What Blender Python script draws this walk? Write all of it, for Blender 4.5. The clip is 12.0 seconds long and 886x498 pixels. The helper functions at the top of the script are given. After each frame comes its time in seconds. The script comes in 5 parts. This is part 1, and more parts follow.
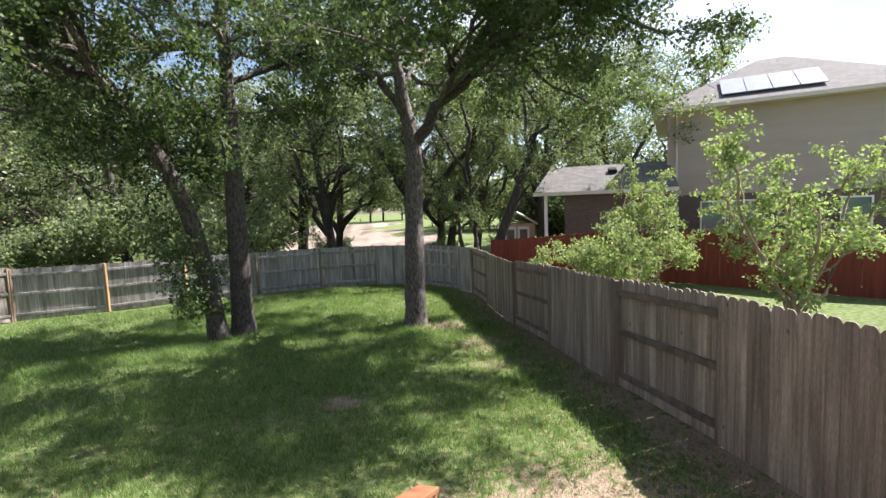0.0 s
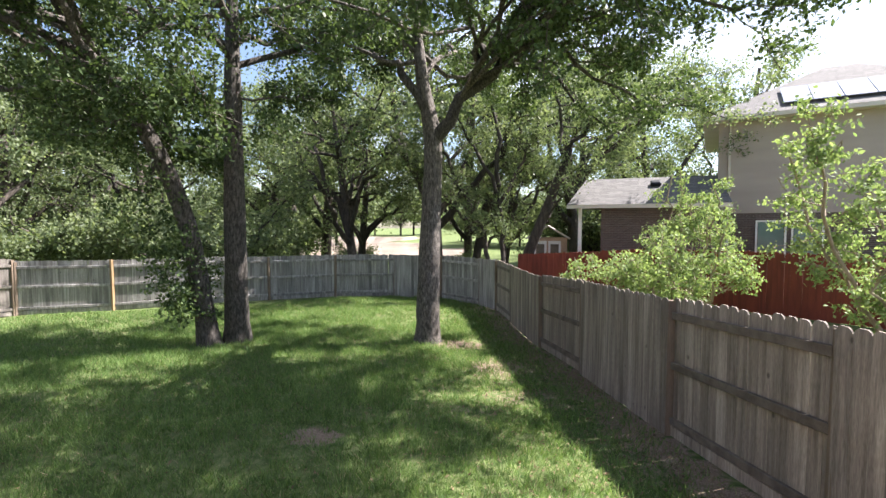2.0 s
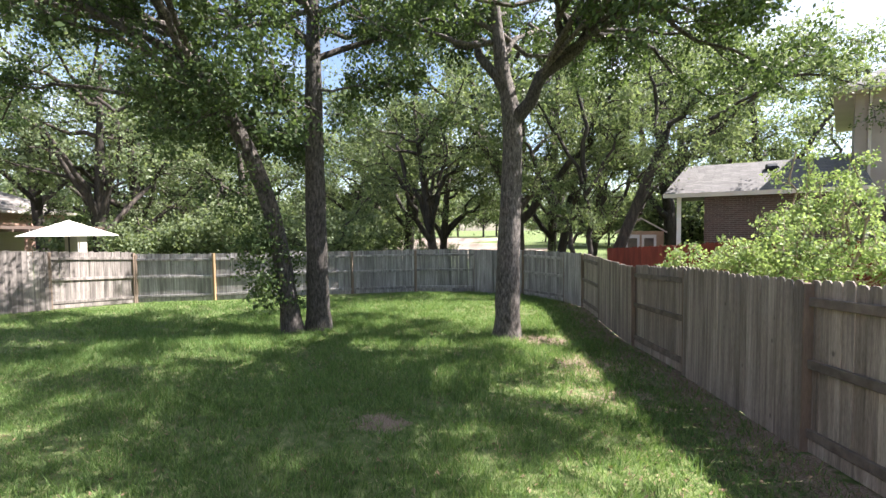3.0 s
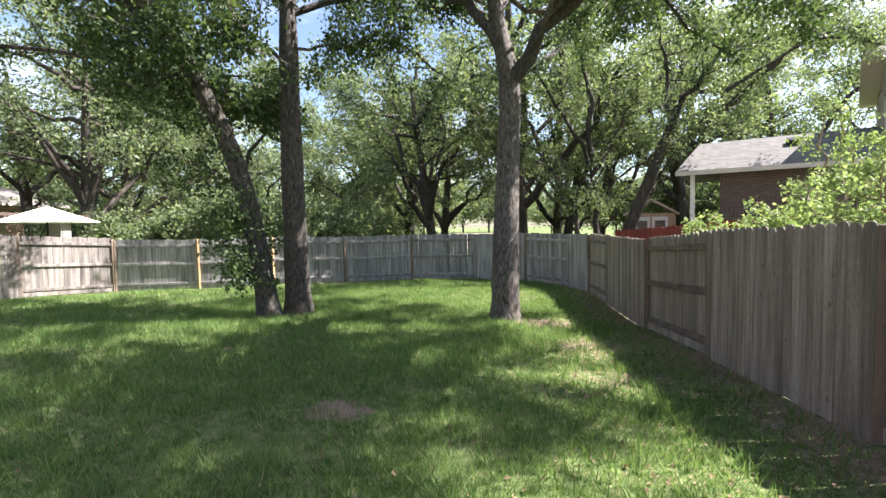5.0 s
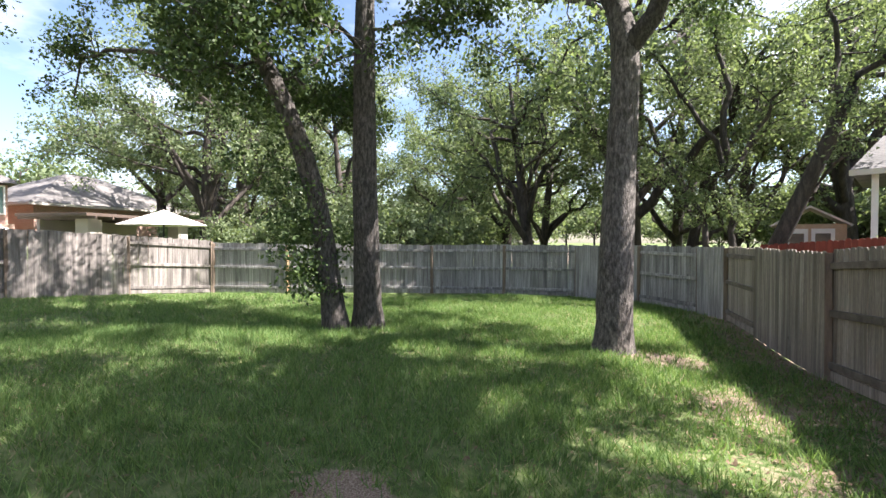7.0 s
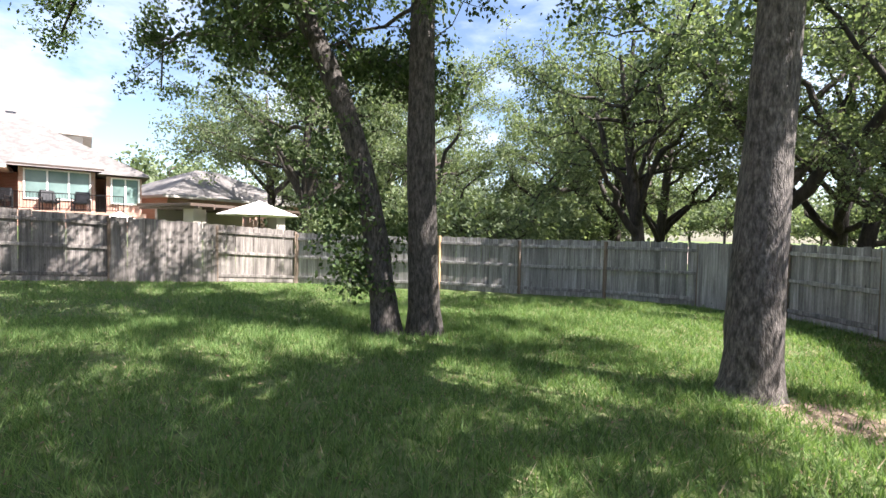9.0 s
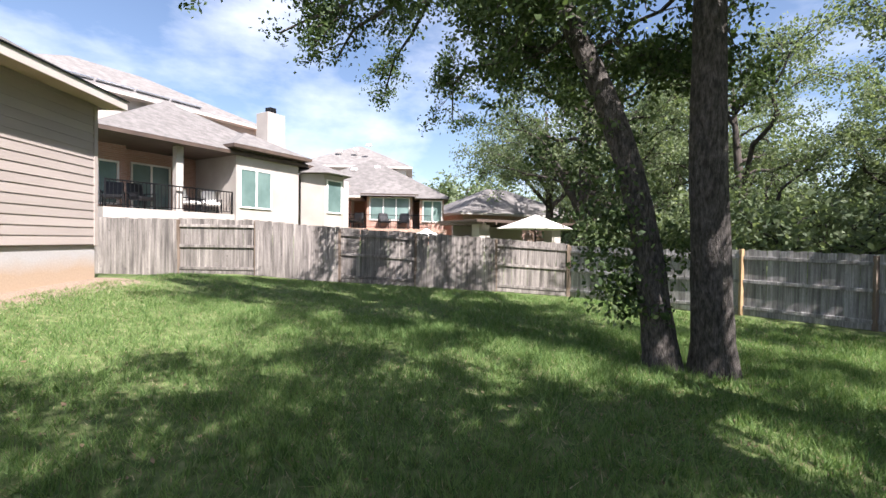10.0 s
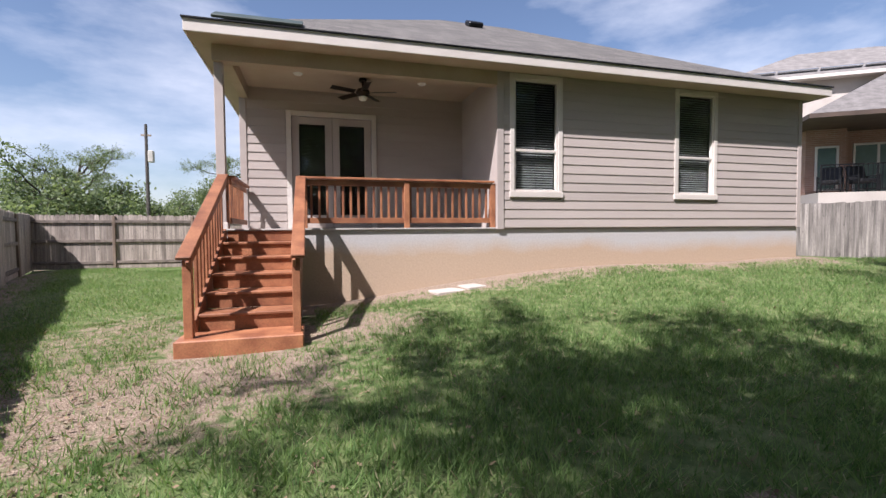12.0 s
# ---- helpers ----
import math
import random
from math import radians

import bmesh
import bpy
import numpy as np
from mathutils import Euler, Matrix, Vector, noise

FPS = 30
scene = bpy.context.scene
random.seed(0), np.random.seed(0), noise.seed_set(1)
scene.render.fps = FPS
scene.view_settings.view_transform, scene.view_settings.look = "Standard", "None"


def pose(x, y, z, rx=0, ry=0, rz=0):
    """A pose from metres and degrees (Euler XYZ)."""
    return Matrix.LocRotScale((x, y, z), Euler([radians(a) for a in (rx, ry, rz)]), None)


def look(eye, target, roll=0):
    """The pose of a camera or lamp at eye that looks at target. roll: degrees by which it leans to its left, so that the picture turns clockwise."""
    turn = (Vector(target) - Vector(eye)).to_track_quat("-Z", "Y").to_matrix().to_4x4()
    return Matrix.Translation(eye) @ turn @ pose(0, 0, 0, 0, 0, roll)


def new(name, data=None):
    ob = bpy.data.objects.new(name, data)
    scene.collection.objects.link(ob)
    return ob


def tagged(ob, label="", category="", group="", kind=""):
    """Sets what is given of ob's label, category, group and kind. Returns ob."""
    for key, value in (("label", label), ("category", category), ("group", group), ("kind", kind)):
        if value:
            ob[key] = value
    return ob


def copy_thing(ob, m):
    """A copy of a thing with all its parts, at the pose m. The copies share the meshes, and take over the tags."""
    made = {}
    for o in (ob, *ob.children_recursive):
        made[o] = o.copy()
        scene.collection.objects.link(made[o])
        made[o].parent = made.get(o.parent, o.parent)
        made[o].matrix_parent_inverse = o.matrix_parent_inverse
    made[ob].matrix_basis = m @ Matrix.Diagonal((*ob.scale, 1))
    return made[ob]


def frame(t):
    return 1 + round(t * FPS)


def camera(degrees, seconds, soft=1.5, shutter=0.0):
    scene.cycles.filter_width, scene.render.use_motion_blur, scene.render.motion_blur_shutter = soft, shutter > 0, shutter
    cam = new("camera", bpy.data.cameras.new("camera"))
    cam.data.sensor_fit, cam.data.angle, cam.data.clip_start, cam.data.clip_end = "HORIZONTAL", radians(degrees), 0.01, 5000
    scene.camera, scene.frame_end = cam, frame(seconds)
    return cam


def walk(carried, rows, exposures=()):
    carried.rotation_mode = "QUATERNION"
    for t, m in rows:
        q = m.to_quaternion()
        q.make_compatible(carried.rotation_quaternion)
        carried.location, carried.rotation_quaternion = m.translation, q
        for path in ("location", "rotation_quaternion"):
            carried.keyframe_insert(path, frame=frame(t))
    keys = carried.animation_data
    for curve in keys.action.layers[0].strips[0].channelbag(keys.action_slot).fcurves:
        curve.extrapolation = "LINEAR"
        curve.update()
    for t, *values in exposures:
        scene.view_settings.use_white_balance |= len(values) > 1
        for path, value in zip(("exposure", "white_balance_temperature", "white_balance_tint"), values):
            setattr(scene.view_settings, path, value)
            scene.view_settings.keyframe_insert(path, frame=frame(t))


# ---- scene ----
cam = camera(88.4, 12.0)
PATH = [
    (0, (0.141, 0.023, 3.022), (-0.239, 1.98, 2.852), -2.1),
    (0.5, (0.164, 0.518, 3.017), (-0.131, 2.492, 2.891), -0.7),
    (1, (0.133, 0.91, 3.009), (-0.203, 2.879, 2.905), 0.3),
    (1.5, (0.14, 1.205, 2.9), (-0.262, 3.161, 2.79), 0.4),
    (2, (0.16, 1.501, 2.693), (-0.349, 3.433, 2.597), 0.1),
    (2.5, (0.113, 1.769, 2.525), (-0.544, 3.656, 2.423), -0.8),
    (3, (0.104, 2.037, 2.333), (-0.747, 3.845, 2.249), -0.5),
    (5, (-0.037, 3.145, 1.781), (-0.913, 4.941, 1.685), -1.0),
    (5.5, (-0.044, 3.47, 1.774), (-1.072, 5.182, 1.661), -0.4),
    (6, (-0.055, 3.779, 1.76), (-1.221, 5.402, 1.701), 0.9),
    (6.5, (-0.353, 4.265, 1.663), (-1.587, 5.839, 1.628), 0.3),
    (8.5, (-1.0, 6.085, 1.547), (-2.307, 7.598, 1.499), 1.6),
    (9, (-1.255, 6.492, 1.553), (-2.828, 7.726, 1.492), 1.2),
    (9.5, (-1.487, 6.761, 1.573), (-3.317, 7.566, 1.537), 1.1),
    (10, (-1.555, 6.904, 1.648), (-3.55, 7.038, 1.611), 0.8),
    (10.5, (-1.39, 7.558, 1.619), (-3.236, 6.788, 1.586), 0.5),
    (11, (-1.188, 7.774, 1.516), (-2.737, 6.509, 1.5), 0.3),
    (11.5, (-1.053, 8.034, 1.458), (-2.122, 6.347, 1.368), -0.5),
    (12, (-0.729, 8.16, 1.441), (-1.28, 6.24, 1.358), -0.4),
]
# the clip's camera darkens and cools its picture as it turns to the sunlit house
TONE = [(0.0, 1.75, 6520, 15), (2.5, 2.1, 6500, 15), (6.5, 2.2, 6480, 15), (9.0, 2.1, 6450, 15), (9.7, 1.75, 6380, 16), (10.4, 1.42, 6280, 17), (11.2, 1.05, 6200, 18), (12.0, 1.05, 6150, 19)]
walk(cam, [(t, look(eye, target, roll)) for t, eye, target, roll in PATH], TONE)

# ---- world, sun, exposure ----
SUN_DIR = Vector((1.5, 1.0, 2.2)).normalized()
world = bpy.data.worlds.new("sky")
scene.world = world
world.use_nodes = True
wn, wl = world.node_tree.nodes, world.node_tree.links
sky = wn.new("ShaderNodeTexSky")
sky.sky_type = "NISHITA"
sky.sun_disc = False
sky.sun_elevation = math.asin(SUN_DIR.z)
sky.sun_rotation = math.atan2(SUN_DIR.x, SUN_DIR.y)
wco = wn.new("ShaderNodeTexCoord")
wmap = wn.new("ShaderNodeMapping")
wmap.inputs["Scale"].default_value = (1.0, 1.4, 3.2)
cloud = wn.new("ShaderNodeTexNoise")
cloud.inputs["Scale"].default_value = 1.7
cloud.inputs["Detail"].default_value = 7.0
cloud.inputs["Roughness"].default_value = 0.56
cramp = wn.new("ShaderNodeValToRGB")
cramp.color_ramp.elements[0].position = 0.47
cramp.color_ramp.elements[1].position = 0.84
cmix = wn.new("ShaderNodeMixRGB")
cmix.inputs[2].default_value = (8.2, 8.5, 9.0, 1)
wl.new(wco.outputs["Generated"], wmap.inputs[0])
wl.new(wmap.outputs[0], cloud.inputs["Vector"])
wl.new(cloud.outputs["Fac"], cramp.inputs[0])
wl.new(cramp.outputs[0], cmix.inputs[0])
wl.new(sky.outputs[0], cmix.inputs[1])
wl.new(cmix.outputs[0], wn["Background"].inputs[0])
wn["Background"].inputs[1].default_value = 0.068
sun = new("sun", bpy.data.lights.new("sun", "SUN"))
sun.data.energy = 5.0
sun.data.angle = radians(0.53)
sun.data.color = (1.0, 0.965, 0.92)
sun.matrix_world = look(SUN_DIR * 60, (0, 0, 0))


# ---- materials ----
def mat(name, c1, c2, scale=4.0, fine=60.0, stretch=(1, 1, 1), rough=0.8, bump=0.15, metal=0.0, vary=0.12, spec=0.5, wood=False):
    """Two colours mixed by broad noise, fine grain over it and a shade of its own for each piece; wood adds streaks and knots."""
    m = bpy.data.materials.new(name)
    m.use_nodes = True
    n, l = m.node_tree.nodes, m.node_tree.links
    b = n["Principled BSDF"]
    co, info = n.new("ShaderNodeTexCoord"), n.new("ShaderNodeObjectInfo")
    off = n.new("ShaderNodeMath")
    off.operation = "MULTIPLY"
    off.inputs[1].default_value = 53.0
    mp = n.new("ShaderNodeMapping")
    mp.inputs["Scale"].default_value = stretch
    l.new(info.outputs["Random"], off.inputs[0])
    l.new(off.outputs[0], mp.inputs["Location"])
    l.new(co.outputs["Object"], mp.inputs["Vector"])
    broad, grain = n.new("ShaderNodeTexNoise"), n.new("ShaderNodeTexNoise")
    broad.inputs["Scale"].default_value, broad.inputs["Detail"].default_value = scale, 5.0
    grain.inputs["Scale"].default_value, grain.inputs["Detail"].default_value = fine, 4.0
    for t in (broad, grain):
        l.new(mp.outputs[0], t.inputs["Vector"])
    ramp = n.new("ShaderNodeValToRGB")
    ramp.color_ramp.elements[0].position, ramp.color_ramp.elements[1].position = 0.34, 0.66
    ramp.color_ramp.elements[0].color, ramp.color_ramp.elements[1].color = (*c1, 1), (*c2, 1)
    l.new(broad.outputs["Fac"], ramp.inputs[0])
    gm = n.new("ShaderNodeMapRange")
    gm.inputs[1].default_value, gm.inputs[2].default_value = 0.3, 0.7
    gm.inputs[3].default_value, gm.inputs[4].default_value = 1 - vary, 1 + vary
    l.new(grain.outputs["Fac"], gm.inputs[0])
    rm = n.new("ShaderNodeMapRange")
    rm.inputs[3].default_value, rm.inputs[4].default_value = 1 - vary, 1 + vary
    l.new(info.outputs["Random"], rm.inputs[0])
    mul = n.new("ShaderNodeMath")
    mul.operation = "MULTIPLY"
    l.new(gm.outputs[0], mul.inputs[0])
    l.new(rm.outputs[0], mul.inputs[1])
    sc = n.new("ShaderNodeVectorMath")
    sc.operation = "SCALE"
    l.new(ramp.outputs[0], sc.inputs[0])
    shade = mul
    if wood:
        lp, kp = n.new("ShaderNodeMapping"), n.new("ShaderNodeMapping")
        lp.inputs["Scale"].default_value, kp.inputs["Scale"].default_value = (26, 26, 0.9), (3.4, 3.4, 2.2)
        streak, knot = n.new("ShaderNodeTexNoise"), n.new("ShaderNodeTexVoronoi")
        streak.inputs["Scale"].default_value, streak.inputs["Detail"].default_value = 1.0, 3.0
        knot.inputs["Scale"].default_value = 1.0
        sm, km = n.new("ShaderNodeMapRange"), n.new("ShaderNodeMapRange")
        sm.inputs[1].default_value, sm.inputs[2].default_value, sm.inputs[3].default_value, sm.inputs[4].default_value = 0.34, 0.7, 0.76, 1.36
        km.inputs[1].default_value, km.inputs[2].default_value, km.inputs[3].default_value, km.inputs[4].default_value = 0.035, 0.085, 0.4, 1.0
        both, shade = n.new("ShaderNodeMath"), n.new("ShaderNodeMath")
        both.operation = shade.operation = "MULTIPLY"
        for p, t, r, q in ((lp, streak, sm, "Fac"), (kp, knot, km, "Distance")):
            l.new(off.outputs[0], p.inputs["Location"])
            l.new(co.outputs["Object"], p.inputs["Vector"])
            l.new(p.outputs[0], t.inputs["Vector"])
            l.new(t.outputs[q], r.inputs[0])
        l.new(sm.outputs[0], both.inputs[0])
        l.new(km.outputs[0], both.inputs[1])
        l.new(both.outputs[0], shade.inputs[0])
        l.new(mul.outputs[0], shade.inputs[1])
    l.new(shade.outputs[0], sc.inputs["Scale"])
    l.new(sc.outputs[0], b.inputs["Base Color"])
    b.inputs["Roughness"].default_value, b.inputs["Metallic"].default_value = rough, metal
    b.inputs["Specular IOR Level"].default_value = spec
    if bump:
        bp = n.new("ShaderNodeBump")
        bp.inputs["Strength"].default_value, bp.inputs["Distance"].default_value = bump, 0.01 if bump < 0.7 else 0.03
        l.new(grain.outputs["Fac"], bp.inputs["Height"])
        l.new(bp.outputs[0], b.inputs["Normal"])
    return m


def leaf_mat(name, dark, light, thin=0.35, rough=0.45):
    m = bpy.data.materials.new(name)
    m.use_nodes = True
    n, l = m.node_tree.nodes, m.node_tree.links
    b = n["Principled BSDF"]
    geo = n.new("ShaderNodeNewGeometry")
    ramp = n.new("ShaderNodeValToRGB")
    ramp.color_ramp.elements[0].color, ramp.color_ramp.elements[1].color = (*dark, 1), (*light, 1)
    l.new(geo.outputs["Random Per Island"], ramp.inputs[0])
    l.new(ramp.outputs[0], b.inputs["Base Color"])
    b.inputs["Roughness"].default_value = rough
    b.inputs["Specular IOR Level"].default_value = 0.14
    tr = n.new("ShaderNodeBsdfTranslucent")
    warm = n.new("ShaderNodeMixRGB")
    warm.blend_type = "MULTIPLY"
    warm.inputs[0].default_value = 1.0
    warm.inputs[2].default_value = (1.25, 1.3, 0.75, 1)
    l.new(ramp.outputs[0], warm.inputs[1])
    l.new(warm.outputs[0], tr.inputs["Color"])
    mx = n.new("ShaderNodeMixShader")
    mx.inputs[0].default_value = thin
    l.new(b.outputs[0], mx.inputs[1])
    l.new(tr.outputs[0], mx.inputs[2])
    l.new(mx.outputs[0], n["Material Output"].inputs["Surface"])
    return m


def brick_mat(name, c1, c2, mortar, w=0.24, h=0.075):
    m = bpy.data.materials.new(name)
    m.use_nodes = True
    n, l = m.node_tree.nodes, m.node_tree.links
    b = n["Principled BSDF"]
    co = n.new("ShaderNodeTexCoord")
    sep, add, com = n.new("ShaderNodeSeparateXYZ"), n.new("ShaderNodeMath"), n.new("ShaderNodeCombineXYZ")
    l.new(co.outputs["Object"], sep.inputs[0])
    l.new(sep.outputs[0], add.inputs[0])
    l.new(sep.outputs[1], add.inputs[1])
    l.new(add.outputs[0], com.inputs[0])
    l.new(sep.outputs[2], com.inputs[1])
    br = n.new("ShaderNodeTexBrick")
    br.inputs["Scale"].default_value = 1.0
    br.inputs["Brick Width"].default_value, br.inputs["Row Height"].default_value = w, h
    br.inputs["Mortar Size"].default_value = 0.006
    br.inputs["Color1"].default_value, br.inputs["Color2"].default_value = (*c1, 1), (*c2, 1)
    br.inputs["Mortar"].default_value = (*mortar, 1)
    l.new(com.outputs[0], br.inputs["Vector"])
    l.new(br.outputs["Color"], b.inputs["Base Color"])
    bp = n.new("ShaderNodeBump")
    bp.inputs["Strength"].default_value, bp.inputs["Distance"].default_value = 0.4, 0.008
    bp.invert = True
    l.new(br.outputs["Fac"], bp.inputs["Height"])
    l.new(bp.outputs[0], b.inputs["Normal"])
    b.inputs["Roughness"].default_value = 0.9
    return m


def glass_mat(name, tint, rough=0.03):
    m = bpy.data.materials.new(name)
    m.use_nodes = True
    n, l = m.node_tree.nodes, m.node_tree.links
    b = n["Principled BSDF"]
    b.inputs["Base Color"].default_value = (*tint, 1)
    b.inputs["Roughness"].default_value = rough
    b.inputs["Transmission Weight"].default_value = 1.0
    b.inputs["IOR"].default_value = 1.45
    return m


FENCE = mat("weathered_cedar", (0.175, 0.143, 0.118), (0.30, 0.255, 0.215), 1.6, 40, (3, 3, 0.35), 0.9, 0.4, vary=0.24, wood=True)
FENCE_MID = mat("bleached_cedar", (0.115, 0.1, 0.09), (0.265, 0.235, 0.212), 2.0, 40, (3, 3, 0.35), 0.9, 0.4, vary=0.26, wood=True)
FENCE_GREY = mat("grey_cedar", (0.165, 0.155, 0.148), (0.32, 0.305, 0.29), 2.4, 40, (3, 3, 0.35), 0.9, 0.35, vary=0.22, wood=True)
POST = mat("brown_post_wood", (0.12, 0.085, 0.06), (0.22, 0.165, 0.125), 3, 40, (3, 3, 0.4), 0.9, 0.3, vary=0.15)
RAIL_DARK = mat("dark_rail_wood", (0.1, 0.08, 0.066), (0.19, 0.155, 0.128), 2, 40, (3, 3, 3), 0.9, 0.35, vary=0.18)
POST_NEW = mat("new_post_wood", (0.30, 0.19, 0.10), (0.42, 0.28, 0.15), 3, 40, (3, 3, 0.4), 0.85, 0.2)
RED_WOOD = mat("red_stained_fence", (0.13, 0.022, 0.012), (0.2, 0.035, 0.02), 3, 40, (3, 3, 0.4), 0.75, 0.2)
DECK = mat("red_cedar_stain", (0.18, 0.064, 0.03), (0.33, 0.138, 0.064), 3, 45, (1.2, 1.2, 1.2), 0.55, 0.2, vary=0.18)
SIDING = mat("taupe_siding", (0.355, 0.302, 0.272), (0.395, 0.338, 0.305), 1.2, 90, (0.4, 1, 2), 0.7, 0.12, vary=0.05)
TRIM = mat("cream_trim", (0.53, 0.475, 0.425), (0.58, 0.525, 0.475), 2, 60, rough=0.6, bump=0.05, vary=0.05)
SOFFIT = mat("tan_soffit", (0.36, 0.28, 0.20), (0.4, 0.32, 0.235), 2, 60, rough=0.75, bump=0.05, vary=0.05)
SHINGLE = brick_mat("grey_shingle", (0.135, 0.123, 0.11), (0.08, 0.073, 0.066), (0.03, 0.028, 0.026), 0.34, 0.085)
SHINGLE_TAN = mat("taupe_shingle", (0.115, 0.105, 0.098), (0.18, 0.165, 0.155), 3, 14, (1, 1, 1), 0.95, 0.3, vary=0.15)
SHINGLE_GREY = brick_mat("mid_grey_shingle", (0.15, 0.142, 0.137), (0.1, 0.095, 0.092), (0.05, 0.047, 0.045), 0.3, 0.07)
STUCCO = mat("cream_stucco", (0.36, 0.32, 0.285), (0.43, 0.385, 0.345), 1, 50, rough=0.9, bump=0.1, vary=0.06)
PALE = mat("white_paint", (0.72, 0.70, 0.66), (0.8, 0.78, 0.74), 2, 60, rough=0.6, bump=0.05, vary=0.04)
BRICK = brick_mat("pink_brick", (0.42, 0.24, 0.18), (0.33, 0.19, 0.14), (0.5, 0.44, 0.38))
BRICK_DARK = brick_mat("brown_brick", (0.12, 0.085, 0.072), (0.08, 0.06, 0.052), (0.2, 0.18, 0.165))
DARK_TRIM = mat("dark_brown_trim", (0.06, 0.04, 0.03), (0.09, 0.06, 0.045), 2, 40, rough=0.6, bump=0.05)
BLACK = mat("black_metal", (0.012, 0.012, 0.013), (0.02, 0.02, 0.022), 4, 50, rough=0.45, bump=0.0, metal=0.6)
BRONZE = mat("dark_bronze", (0.02, 0.014, 0.01), (0.035, 0.025, 0.018), 4, 50, rough=0.4, bump=0.0, metal=0.7)
BARK = mat("grey_bark", (0.04, 0.034, 0.028), (0.15, 0.13, 0.115), 13, 34, (1.7, 1.7, 0.55), 0.95, 1.0, vary=0.45)
BARK_DARK = mat("dark_bark", (0.03, 0.025, 0.02), (0.075, 0.06, 0.05), 5, 22, (2.2, 2.2, 0.5), 0.95, 0.8, vary=0.3)
TWIG = mat("pale_twig", (0.2, 0.15, 0.11), (0.32, 0.25, 0.19), 5, 22, (2, 2, 0.5), 0.9, 0.3)
LEAF_OAK = leaf_mat("oak_leaf", (0.036, 0.062, 0.025), (0.115, 0.16, 0.068), 0.36)
LEAF_WOOD = leaf_mat("woodland_leaf", (0.08, 0.114, 0.058), (0.23, 0.272, 0.158), 0.45)
LEAF_LIGHT = leaf_mat("bright_leaf", (0.13, 0.19, 0.075), (0.32, 0.39, 0.19), 0.4, 0.6)
GRASS = leaf_mat("grass_blade", (0.07, 0.14, 0.042), (0.225, 0.315, 0.118), 0.42, 0.6)
DRY_GRASS = leaf_mat("dry_grass_blade", (0.22, 0.18, 0.11), (0.42, 0.36, 0.24), 0.3, 0.7)
LITTER = leaf_mat("fallen_leaf", (0.10, 0.065, 0.04), (0.28, 0.2, 0.13), 0.1, 0.7)
GLASS = glass_mat("window_glass", (0.93, 0.97, 0.96))
# blind grey lowered to look dim behind glass; near-black colour stands for unlit rooms
BLIND = mat("dimmed_grey_blind", (0.13, 0.135, 0.132), (0.165, 0.17, 0.168), 3, 50, rough=0.6, bump=0.0, vary=0.03)
ROOM_UNLIT = mat("unlit_room_black", (0.03, 0.03, 0.03), (0.045, 0.045, 0.045), 2, 20, rough=0.9, bump=0.0)
GREEN_GLASS = mat("curtained_glass", (0.09, 0.14, 0.13), (0.17, 0.245, 0.225), 0.6, 5, rough=0.08, bump=0.0, vary=0.05)
CANVAS = mat("cream_canvas", (0.72, 0.68, 0.62), (0.8, 0.76, 0.7), 2, 90, rough=0.9, bump=0.1, vary=0.04)
# pale metallic colour carries the bright sky mirrored in the panels, not the cells' own
SOLAR = mat("solar_sky_glare", (0.55, 0.57, 0.6), (0.62, 0.64, 0.67), 3, 20, rough=0.08, bump=0.0, metal=0.85, vary=0.03)
STONE = mat("pale_concrete_slab", (0.33, 0.29, 0.25), (0.45, 0.4, 0.35), 4, 60, rough=0.95, bump=0.3)
CONC = mat("bare_concrete", (0.4, 0.37, 0.34), (0.5, 0.47, 0.43), 2, 60, rough=0.95, bump=0.2, vary=0.07)


